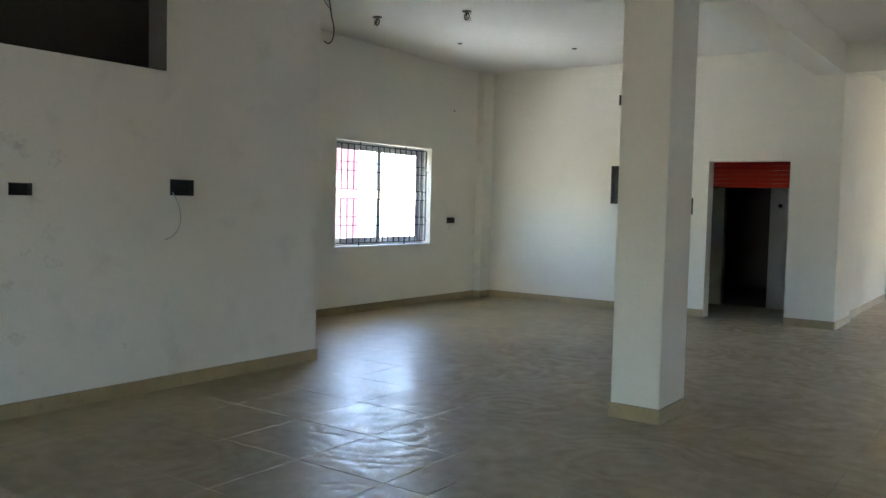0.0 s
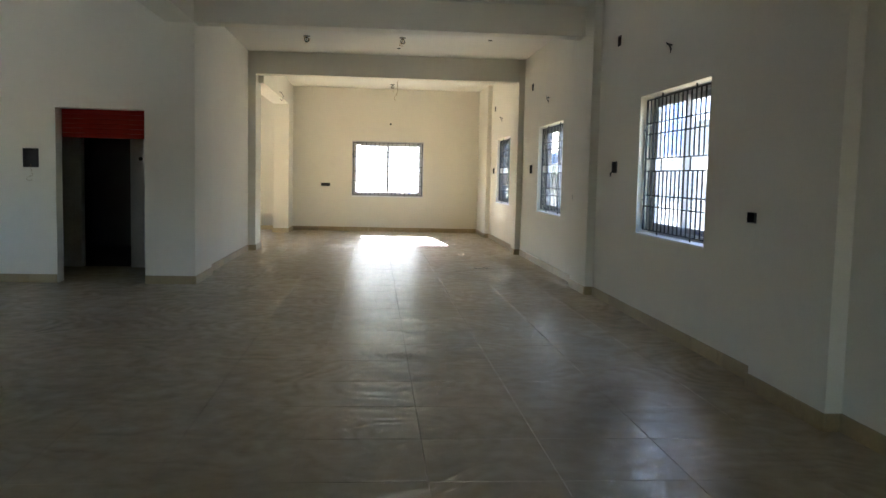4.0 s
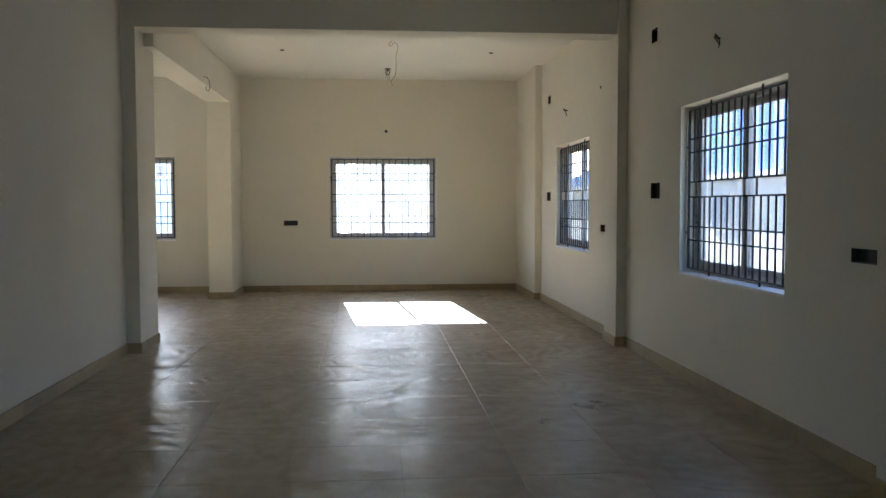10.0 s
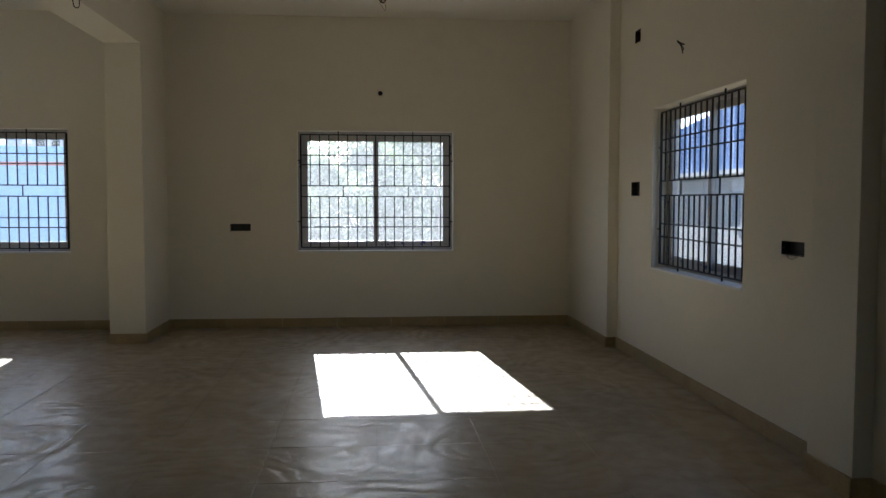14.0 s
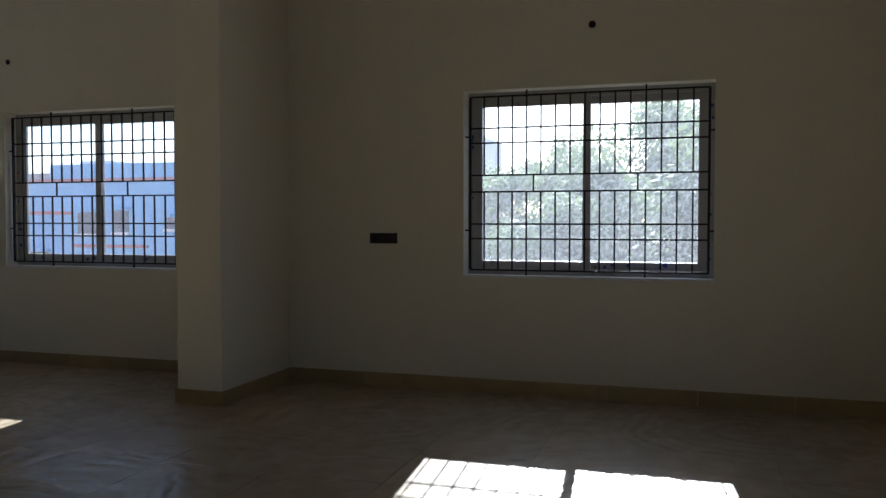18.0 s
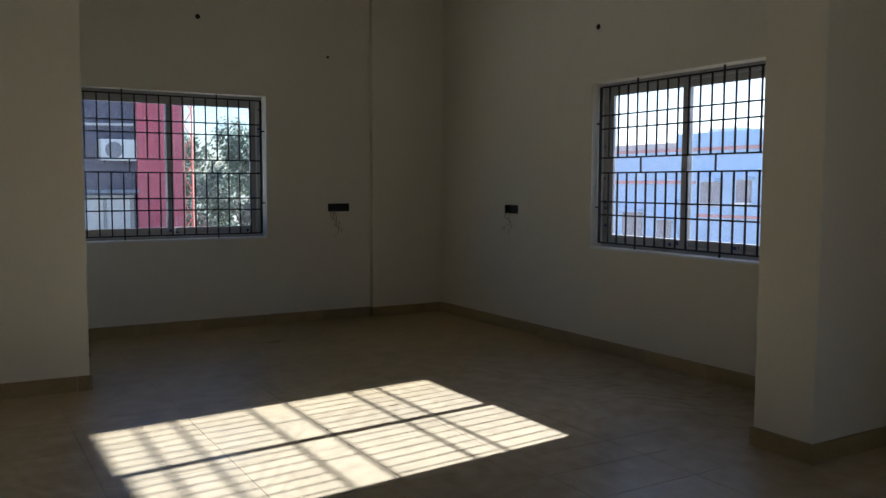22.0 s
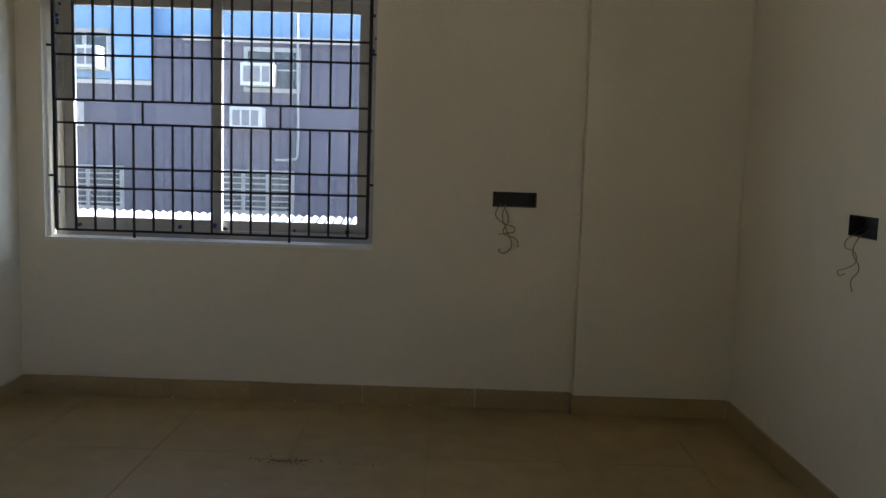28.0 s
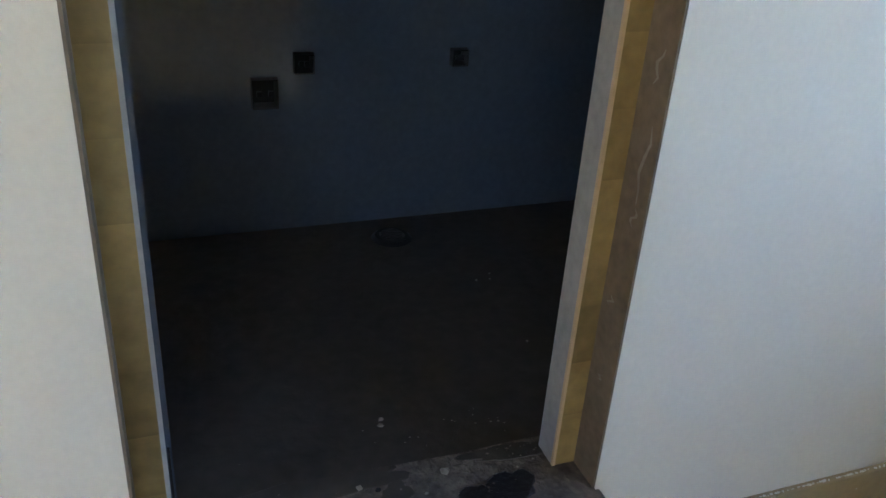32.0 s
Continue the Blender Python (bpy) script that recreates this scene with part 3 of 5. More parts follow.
def grille_thing():
    """Welded bar grille; the same axes as the window."""
    w, h = WIDE, HEAD - SILL
    root = new("window_grille")
    tagged(root, "black-painted welded iron bar grille set in the window opening", "grille", "window grilles")
    x0, x1, y = 0.035, w - 0.035, 0.055
    zs = [0.03, 0.20, 0.28, 0.455, 0.545, 0.72, 0.80, 0.97]
    for f in zs:
        bm = bmesh.new()
        box(bm, x0, x1, y - 0.004, y + 0.004, f * h - 0.006, f * h + 0.006)
        part("crossbar", bm, IRON, root)
    step = (x1 - x0) / 16
    for i in range(17):
        x = x0 + i * step
        t = 0.0055 + (0.003 if i in (0, 16) else 0)
        spans = ((0.03, 0.97),) if i in (0, 16) else ((0.03, 0.455), (0.545, 0.97))
        for a, b in spans:
            bm = bmesh.new()
            e = 0.032 * h if i in (4, 12) else 0
            box(bm, x - t, x + t, y - t + 0.006, y + t + 0.006, a * h - (e if a < 0.1 else 0), b * h + (e if b > 0.9 else 0))
            part("bar", bm, IRON, root)
    for i in (4.5, 11.5):
        bm = bmesh.new()
        box(bm, x0 + i * step - 0.0055, x0 + i * step + 0.0055, y - 0.004, y + 0.006, 0.455 * h, 0.545 * h)
        part("link_bar", bm, IRON, root)
    for f in (0.245, 0.755):
        for a, b in ((-0.005, x0), (x1, w + 0.005)):
            bm = bmesh.new()
            box(bm, a, b, y - 0.006, y + 0.006, f * h - 0.006, f * h + 0.006)
            part("wall_peg", bm, IRON, root)
    return root


def film_scraps(root, seed):
    rnd = random.Random(seed)
    w, h = WIDE, HEAD - SILL
    for k in range(16):
        bm = bmesh.new()
        side = k % 3
        s = rnd.uniform(0.008, 0.018)
        if side == 0:
            x, z, y = rnd.uniform(0.1, w - 0.1), rnd.uniform(0.06, 0.085), 0.131
        elif side == 1:
            x, z, y = rnd.uniform(0.012, 0.04), rnd.uniform(0.1, h - 0.1), 0.126
        else:
            x, z, y = rnd.uniform(w - 0.04, w - 0.012), rnd.uniform(0.1, h - 0.1), 0.126
        n = 7
        ring = [bm.verts.new((x + s * rnd.uniform(0.6, 1.2) * math.cos(a), y, z + s * rnd.uniform(0.6, 1.2) * math.sin(a))) for a in [2 * math.pi * i / n for i in range(n)]]
        back = [bm.verts.new((v.co.x, y + 0.004, v.co.z)) for v in ring]
        bm.faces.new(ring)
        for i in range(n):
            bm.faces.new((ring[i], back[i], back[(i + 1) % n], ring[(i + 1) % n]))
        part("film_scrap", bm, INK, root, "torn scrap of blue protective film")


grille_one = grille_thing()
frame_end, frame_side = window_frame_thing(DUSTY), window_frame_thing(GLASS)
ends = [pose(x, YF, SILL) for x in W_END]
sides = [pose(XR, y + WIDE, SILL, 0, 0, -90) for y in W_RIGHT]
sides += [pose(XL, W_LEFT[0], SILL, 0, 0, 90) @ Matrix.Diagonal((WIDE_LEFT / WIDE, 1, 1, 1)), pose(XL, W_LEFT[1], SILL, 0, 0, 90)]
panes = [(frame_end, ends[0]), (copy_thing(frame_side, ends[1]), ends[1])]
panes += [(copy_thing(frame_side, m) if k else frame_side, m) for k, m in enumerate(sides)]
for m in (ends + sides)[1:]:
    copy_thing(grille_one, m)
for k, (f, m) in enumerate(panes):
    f.name = "window_%d" % (k + 1)
    film_scraps(f, k + 3)
for f in (frame_end, frame_side, grille_one):
    f.matrix_basis = ends[0] if f is not frame_side else sides[0]

# washroom ventilator
vent = setting(new("window_8"), "small barred ventilator high in the washroom wall", "window")
for a, b, c, d in ((19.14, 19.155, 1.35, 2.12), (19.405, 19.42, 1.35, 2.12), (19.245, 19.37, 1.365, 2.105), (19.155, 19.405, 1.35, 1.365), (19.155, 19.405, 2.105, 2.12)):
    block("frame_bar", XL - 0.035, XL - 0.005, a, b, c, d, UPVC, vent)
for a, b in ((19.155, 19.245), (19.37, 19.405)):
    block("frame_bar", XL - 0.034, XL - 0.006, a, b, 1.73, 1.83, UPVC, vent)
for k in range(6):
    z = 1.46 + k * 0.105
    block("louvre_bar", XL - 0.046, XL - 0.036, 19.15, 19.41, z, z + 0.012, IRON, vent)


# ---- wires, switch boxes and fittings ----
def tube(name, pts, r, mat, parent=None, label="", res=2):
    cu = bpy.data.curves.new(name, "CURVE")
    cu.dimensions, cu.bevel_depth, cu.bevel_resolution, cu.resolution_u = "3D", r, res, 6
    sp = cu.splines.new("BEZIER")
    sp.bezier_points.add(len(pts) - 1)
    for p, c in zip(sp.bezier_points, pts):
        p.co = c
        p.handle_left_type = p.handle_right_type = "AUTO"
    cu.materials.append(mat)
    tmp = bpy.data.objects.new(name, cu)
    me = bpy.data.meshes.new_from_object(tmp)
    bpy.data.objects.remove(tmp)
    ob = new(name, me)
    ob.parent = parent
    if label:
        ob["label"] = label
    return ob


def switch_box(axis, a, side, u0, u1, z0, z1, label, wires=0, seed=1):
    """An open box let into the wall face at a; side is +1 or -1, the way into the room."""
    root = new("switch_box")
    tagged(root, label, "switch box", "switch boxes")
    depth, t = 0.05, 0.004

    def put(name, p, q, mat, lab=""):
        bm = bmesh.new()
        (uu0, d0, zz0), (uu1, d1, zz1) = p, q
        lo, hi = sorted((a - side * d0, a - side * d1))
        if axis == "x":
            box(bm, lo, hi, uu0, uu1, zz0, zz1)
        else:
            box(bm, uu0, uu1, lo, hi, zz0, zz1)
        part(name, bm, mat, root, lab)

    e = 0.001
    put("back_plate", (u0 + e, depth - t, z0 + e), (u1 - e, depth, z1 - e), BLACKBOX)
    put("side_plate", (u0 + e, -0.003, z0 + e), (u0 + t, depth - t, z1 - e), BLACKBOX)
    put("side_plate", (u1 - t, -0.003, z0 + e), (u1 - e, depth - t, z1 - e), BLACKBOX)
    put("top_plate", (u0 + t, -0.003, z1 - t), (u1 - t, depth - t, z1 - e), BLACKBOX)
    put("bottom_plate", (u0 + t, -0.003, z0 + e), (u1 - t, depth - t, z0 + t), BLACKBOX)
    for u in (u0 + 0.018, u1 - 0.018):
        put("screw_lug", (u - 0.006, 0.003, (z0 + z1) / 2 - 0.006), (u + 0.006, 0.01, (z0 + z1) / 2 + 0.006), IRON)
    rnd = random.Random(seed)

    def at(u, d, z):
        return (a + side * d, u, z) if axis == "x" else (u, a + side * d, z)

    for k in range(wires):
        u = u0 + 0.02 + (u1 - u0) * rnd.uniform(0.05, 0.5)
        n = rnd.randint(4, 6)
        drop = rnd.uniform(0.12, 0.26)
        pts = [at(u, -0.03, z0 + 0.03), at(u + 0.01, 0.012, z0 + 0.005)]
        for i in range(1, n):
            pts.append(at(u + rnd.uniform(-0.05, 0.06), 0.012 + rnd.uniform(0, 0.015), z0 - drop * i / n))
        pts.append(at(u + rnd.uniform(-0.05, 0.05), 0.02, z0 - drop * rnd.uniform(0.75, 1.0)))
        tube("wire", pts, 0.0018, COPPER, root, "thin brown hanging wire", 1)
    return root


BARE = "open black switch box sunk into the white wall"
WIRED = "open black switch box with loose hanging wires in the wall"
for k, b in enumerate(BOX_RIGHT):
    sw = switch_box("x", XR, -1, *b, WIRED if k == 5 else BARE)
    if k == 5:
        tube("wire", [(XR + 0.01, 18.95, 1.104), (XR - 0.006, 18.96, 1.094), (XR - 0.010, 18.99, 1.083), (XR - 0.010, 19.03, 1.082), (XR - 0.006, 19.06, 1.094), (XR + 0.01, 19.07, 1.104)], 0.0026, STRIP, sw, "pale thin loop of wire", 1)
switch_box("y", YF, -1, *BOX_END[0], BARE)
switch_box("y", YF, -1, *BOX_END[1], WIRED, 2, 21)
sw = switch_box("x", XL, 1, *BOX_LEFT[0], WIRED)
for strand in ([(0.044, 0.02), (0.018, -0.045), (0.063, -0.084), (0.122, -0.118), (0.07, -0.136), (0.036, -0.141)],
               [(0.07, 0.02), (0.052, -0.045), (0.078, -0.122), (0.105, -0.206), (0.07, -0.240), (0.039, -0.228), (0.05, -0.22)],
               [(0.06, 0.01), (0.085, -0.07), (0.06, -0.13), (0.135, -0.17), (0.141, -0.206)]):
    tube("wire", [(XL + 0.01 + 0.012 * (i % 3), 22.59 + u, 1.08 + z) for i, (u, z) in enumerate(strand)], 0.0026, COPPER, sw, "thin brown hanging wire", 1)
switch_box("x", XL, 1, *BOX_LEFT[1], WIRED, 1, 8)
for k, b in enumerate(BOX_DOORWAY):
    switch_box("y", YD, -1, *b, "tall open recess for a distribution board in the wall" if k == 0 else BARE, 1 if k == 2 else 0, 5)
switch_box("x", XN, 1, *BOX_NEAR[0], BARE)
sw = switch_box("x", XN, 1, *BOX_NEAR[1], WIRED)
tube("wire", [(XN - 0.02, 6.60, 1.44), (XN + 0.012, 6.594, 1.416), (XN + 0.02, 6.634, 1.312), (XN + 0.02, 6.629, 1.196), (XN + 0.016, 6.569, 1.12), (XN + 0.012, 6.51, 1.10)], 0.004, STRIP, sw, "pale grey hanging wire", 1)
switch_box("y", YB, 1, *BOX_WASHROOM[0], BARE)
for b in HOLE_BACK:
    switch_box("y", 19.0, 1, *b, "dark pipe hole in the washroom wall")


def pipe_hole(x, y, z, nx, ny, nz, r=0.014):
    """The open end of a conduit in a wall or ceiling: a short rim with a dark plug inside."""
    root = tagged(new("conduit_end"), "small dark conduit end flush in the plaster", "conduit", "conduit ends")
    m = Vector((nx, ny, nz)).to_track_quat("Z", "Y").to_matrix().to_4x4()
    m.translation = (x, y, z)
    for name, ra, d0, d1, mat in (("rim", r, -0.002, 0.004, BLACKBOX), ("plug", r * 0.75, -0.002, 0.006, IRON)):
        bm = bmesh.new()
        bmesh.ops.create_cone(bm, cap_ends=True, segments=14, radius1=ra, radius2=ra * 0.92, depth=d1 - d0, matrix=m @ Matrix.Translation((0, 0, (d0 + d1) / 2)))
        part(name, bm, mat, root)


pipe_hole(-2.13, 15.4, 1.5, 0, -1, 0, 0.03)
pipe_hole(1.43, YF, 2.59, 0, -1, 0, 0.026)
pipe_hole(-3.60, YF, 2.615, 0, -1, 0, 0.024)
pipe_hole(XL, 12.81, 2.77, 1, 0, 0)
pipe_hole(XL, 21.342, 2.852, 1, 0, 0, 0.024)
pipe_hole(XL, 22.60, 2.592, 1, 0, 0, 0.014)
for y, z in ((9.19, 2.65), (14.33, 2.72), (19.18, 2.66)):
    pipe_hole(XR, y, z, -1, 0, 0, 0.018)


def wall_curl(y, z, seed):
    """Loose wire tails curling out of a conduit in the long wall."""
    rnd = random.Random(seed)
    root = tagged(new("wire_tail"), "short curled wire tails sticking out of the wall", "wire", "wire tails")
    for k in range(2):
        pts = [(XR + 0.01, y, z), (XR - 0.03, y - 0.01, z + 0.01 * k), (XR - 0.055, y + rnd.uniform(-0.05, 0), z + rnd.uniform(-0.01, 0.03)), (XR - 0.04, y - rnd.uniform(0.04, 0.09), z - rnd.uniform(0.02, 0.06)), (XR - 0.02, y - 0.02, z - 0.07 + 0.02 * k)]
        tube("wire", pts, 0.004, IRON, root, res=1)


for k, (y, z) in enumerate(((10.87, 2.55), (16.07, 2.57), (20.70, 2.58))):
    wall_curl(y, z, k)


def ceiling_slot(x, y):
    root = tagged(new("ceiling_box"), "small round black junction box in the ceiling", "junction box", "ceiling boxes")
    for name, r, d, mat in (("rim", 0.032, 0.006, BLACKBOX), ("cover", 0.024, 0.009, IRON)):
        bm = bmesh.new()
        bmesh.ops.create_cone(bm, cap_ends=True, segments=18, radius1=r, radius2=r, depth=d, matrix=Matrix.Translation((x, y, CEILING - d / 2)))
        part(name, bm, mat, root)


def fan_hook(x, y, wire, seed, z=CEILING):
    rnd = random.Random(seed)
    root = tagged(new("fan_hook"), "black ceiling fan hook with loose wires", "hook", "fan hooks")
    bm = bmesh.new()
    bmesh.ops.create_cone(bm, cap_ends=True, segments=20, radius1=0.05, radius2=0.05, depth=0.008, matrix=Matrix.Translation((x, y, z - 0.004)))
    part("plate", bm, BLACKBOX, root)
    ring = [(x + 0.03 * math.sin(a), y, z - 0.055 - 0.035 * math.cos(a)) for a in [2 * math.pi * i / 10 for i in range(11)]]
    tube("ring", [(x, y, z - 0.005), (x, y, z - 0.02)] + ring, 0.006, IRON, root, res=1)
    for k in range(2):
        tail = [(x + 0.01, y, z - 0.01)]
        for i in range(1, 5):
            tail.append((x + rnd.uniform(-0.05, 0.05), y + rnd.uniform(-0.04, 0.04), z - wire * i / 4 * rnd.uniform(0.85, 1.0)))
        tube("wire", tail, 0.003, COPPER, root, "loose brown wire", 1)


for x, y in ((-5.09, 11.45), (-3.99, 12.42), (1.43, 17.4), (2.78, 16.3), (0.04, 21.4), (2.79, 21.4)):
    ceiling_slot(x, y)
for k, (x, y, w) in enumerate(((-4.04, 10.05, 0.10), (-1.60, 13.42, 0.12), (-0.05, 11.4, 0.12), (1.34, 12.4, 0.14), (0.02, 16.5, 0.08), (1.46, 16.35, 0.14), (1.44, 22.8, 0.18), (-5.04, 9.79, 0.12))):
    fan_hook(x, y, w, k)
loop = tagged(new("ceiling_wire"), "brown wire hanging in a long bend from the ceiling", "wire")
tube("wire", [(1.46, 20.69, CEILING + 0.01), (1.42, 20.69, CEILING - 0.06), (1.50, 20.70, CEILING - 0.02), (1.50, 20.71, CEILING - 0.2), (1.49, 20.7, CEILING - 0.42), (1.44, 20.7, CEILING - 0.5), (1.46, 20.69, CEILING - 0.55)], 0.004, COPPER, loop, res=1)
loop = tagged(new("ceiling_wire"), "dark wire hanging in a hook from the ceiling", "wire")
tube("wire", [(-4.93, 8.92, CEILING + 0.01), (-4.90, 8.92, CEILING - 0.15), (-4.87, 8.93, CEILING - 0.36), (-4.93, 8.93, CEILING - 0.44), (-5.00, 8.93, CEILING - 0.41)], 0.006, IRON, loop, res=1)
tube("wire", [(-5.01, 8.92, CEILING + 0.01), (-4.96, 8.92, CEILING - 0.06), (-4.89, 8.92, CEILING - 0.12)], 0.004, IRON, loop, res=1)
loop = tagged(new("beam_wire"), "wire loop hanging out of the white beam's side", "wire")
tube("wire", [(-0.90, 20.97, 3.0), (-0.84, 20.95, 2.98), (-0.82, 20.99, 2.86), (-0.85, 21.02, 2.83), (-0.86, 20.96, 2.88)], 0.004, IRON, loop, res=1)

# ---- dark doorway ----
board = tagged(new("red_board"), "rust-red slatted board hung across the doorway's top", "board")
for k in range(6):
    z = 1.715 + k * 0.056
    block("slat", -2.63, -1.62, 13.895, 13.92, z, z + 0.0545, RED, board, bevel=0.007)

# ---- washroom door frame and step ----
door = setting(new("door_1"), "yellow-brown wooden door frame without a leaf", "door frame")
FY0, FY1 = 19.976, 20.03             # back and front of the frame
block("jamb", JR, JR + 0.042, FY0, FY1, 0.21, 2.27, WOOD, door, bevel=0.002)
block("jamb", JL - 0.045, JL, FY0, FY1, 0.21, 2.27, WOOD, door, bevel=0.002)
block("lintel", JR + 0.042, JL - 0.045, FY0, FY1, 2.225, 2.27, WOOD, door, bevel=0.002)
block("liner", JR + 0.042, JR + 0.046, FY0, FY1 - 0.005, 0.21, 2.225, STRIP, door, "grey painted inner liner")
block("liner", JL - 0.051, JL - 0.045, FY0 + 0.02, FY1 - 0.002, 0.21, 2.225, STRIP, door, "grey painted inner liner")
block("edge_bead", JR + 0.041, JR + 0.0465, FY1 - 0.005, FY1 + 0.001, 0.21, 2.225, EDGE, door, "raw pale wood edge bead")
block("face_strip", JR, JR + 0.004, FY1 + 0.001, YB - 0.001, 0.21, 2.27, PRIMER, door, "weathered brown face strip")
block("face_strip", JL - 0.004, JL, FY1 + 0.001, YB - 0.001, 0.21, 2.27, PRIMER, door, "weathered brown face strip")
rnd = random.Random(12)
for k, (z, hh) in enumerate(((0.93, 0.05), (0.79, 0.12), (0.71, 0.03), (0.56, 0.02), (1.3, 0.02), (0.42, 0.015))):
    bm = bmesh.new()
    y = rnd.uniform(20.045, 20.08)
    strip = [(y + 0.006 * math.sin(i * 1.7 + k) + 0.01 * i / 5, z - hh / 2 + hh * i / 5, 0.0035 * math.sin(math.pi * (i + 0.4) / 5.8)) for i in range(6)]
    left = [bm.verts.new((JR + 0.0046, a - w, zz)) for a, zz, w in strip]
    right = [bm.verts.new((JR + 0.0046, a + w, zz)) for a, zz, w in strip]
    for i in range(5):
        bm.faces.new((left[i], right[i], right[i + 1], left[i + 1]))
    part("plaster_smear", bm, CHIP, door, "pale dried plaster smear")
block("hinge", JL - 0.056, JL - 0.052, 20.006, 20.026, 0.30, 0.385, IRON, door, bevel=0.001)
block("strike_plate", JR + 0.046, JR + 0.048, 19.99, 20.015, 1.2, 1.3, RUST, door)
bm = bmesh.new()
bmesh.ops.create_uvsphere(bm, u_segments=10, v_segments=6, radius=0.012, matrix=Matrix.Translation((JR + 0.02, FY1 + 0.004, 1.235)))
part("latch_knob", bm, RUST, door)
step = setting(new("door_step"), "beige tiled step under a worn grey granite threshold slab", "step")
ZT = 0.215
bm = bmesh.new()
slab = [(JR + 0.001, 19.953), (-5.0, 19.951), (-4.9, 19.955), (-4.75, 19.952), (-4.60, 19.956), (JL - 0.001, 19.953)]
slab += [(JL - 0.001, YB + 0.004), (JL + 0.006, YB + 0.004), (JL + 0.006, YB + 0.026)]
slab += [(JL + 0.006 + (JR - JL - 0.012) * i / 18, YB + 0.026 + 0.0007 * math.sin(i * 2.3)) for i in range(1, 18)]
slab += [(JR - 0.006, YB + 0.026), (JR - 0.006, YB + 0.004), (JR + 0.001, YB + 0.004)]
lo, hi = [bm.verts.new((x, y, ZT - 0.024)) for x, y in slab], [bm.verts.new((x, y, ZT)) for x, y in slab]
bm.faces.new(hi)
bm.faces.new(lo[::-1])
for i in range(len(slab)):
    j = (i + 1) % len(slab)
    bm.faces.new((lo[i], lo[j], hi[j], hi[i]))
bmesh.ops.recalc_face_normals(bm, faces=bm.faces[:])
part("threshold", bm, STONE, step, "worn grey granite slab with a chipped edge")
block("mortar_edge", JR - 0.005, JL + 0.005, YB + 0.0245, YB + 0.0285, ZT - 0.021, ZT - 0.006, CHIP, step, "pale rough mortar along the slab's edge", 0.0015)


def blot(name, x, y, z, rx, ry, seed, mat, parent, label="", n=28):
    """A thin, uneven crust of dirt."""
    rn = random.Random(seed)
    bm = bmesh.new()
    ring, base = [], []
    ph = [rn.uniform(0, 6.28) for _ in range(4)]
    for i in range(n):
        a = 2 * math.pi * i / n
        f = 0.86 + 0.14 * math.sin(2 * a + ph[0]) + 0.10 * math.sin(3 * a + ph[1]) + 0.08 * math.sin(5 * a + ph[2]) + 0.05 * math.sin(9 * a + ph[3])
        px, py = x + rx * f * math.cos(a), y + ry * f * math.sin(a)
        ring.append(bm.verts.new((x + (px - x) * 0.94, y + (py - y) * 0.94, z + 0.0012)))
        base.append(bm.verts.new((px, py, z)))
    bm.faces.new(ring)
    for i in range(n):
        bm.faces.new((base[i], base[(i + 1) % n], ring[(i + 1) % n], ring[i]))
    return part(name, bm, mat, parent, label)


blot("tar_stain", -4.955, 20.055, ZT, 0.042, 0.05, 3, TAR, step, "black tar stain")
blot("tar_stain", -4.895, 20.075, ZT + 0.0004, 0.045, 0.04, 5, TAR, step, "black tar stain")
blot("cement_crust", -4.45, 20.0, ZT, 0.085, 0.03, 8, CEMENT, step, "dark cement crust")
blot("cement_crust", -4.60, 20.01, ZT, 0.05, 0.02, 14, CEMENT, step, "dark cement crust")
blot("cement_crust", -4.76, 20.02, ZT, 0.035, 0.03, 15, CEMENT, step, "dark cement crust")
blot("cement_crust", -4.66, 19.97, ZT, 0.16, 0.03, 9, CEMENT, step, "dark cement crust")
blot("cement_crust", -4.98, 19.975, ZT, 0.10, 0.022, 10, CEMENT, step, "dark cement crust")
bm = bmesh.new()
crack = [(-4.605 + 0.0155 * i + 0.006 * math.sin(i * 2.1), 19.965 + 0.0125 * i + 0.004 * math.sin(i * 1.3)) for i in range(12)]
lower = [bm.verts.new((x - 0.0016 - 0.001 * math.sin(i * 1.9), y, ZT + 0.0008)) for i, (x, y) in enumerate(crack)]
upper = [bm.verts.new((x + 0.0016 + 0.001 * math.cos(i * 2.7), y + 0.001, ZT + 0.0008)) for i, (x, y) in enumerate(crack)]
for i in range(11):
    bm.faces.new((upper[i], upper[i + 1], lower[i + 1], lower[i]))
part("crack", bm, IRON, step, "dark crack across the stone slab")
block("core", JR + 0.002, JL - 0.002, 19.953, YB, 0.0, ZT - 0.024, CEMENT, step)
for a, bb in ((JR - 0.004, -4.7052), (-4.7045, JL + 0.004)):
    block("riser_tile", a, bb, YB + 0.001, YB + 0.02, 0.0, ZT - 0.025, RISER, step, bevel=0.001)


def chip(x, y, z, s, seed, mat, label):
    rnd = random.Random(seed)
    bm = bmesh.new()
    bmesh.ops.create_icosphere(bm, subdivisions=1, radius=s)
    for v in bm.verts:
        v.co = Vector((v.co.x * rnd.uniform(0.6, 1.4), v.co.y * rnd.uniform(0.6, 1.4), max(-0.2 * s, v.co.z * rnd.uniform(0.3, 0.6)))) + Vector((x, y, z + 0.2 * s))
    ob = new("debris", mesh("debris", bm, mat))
    tagged(ob, label, "debris", "rubble on the floor")


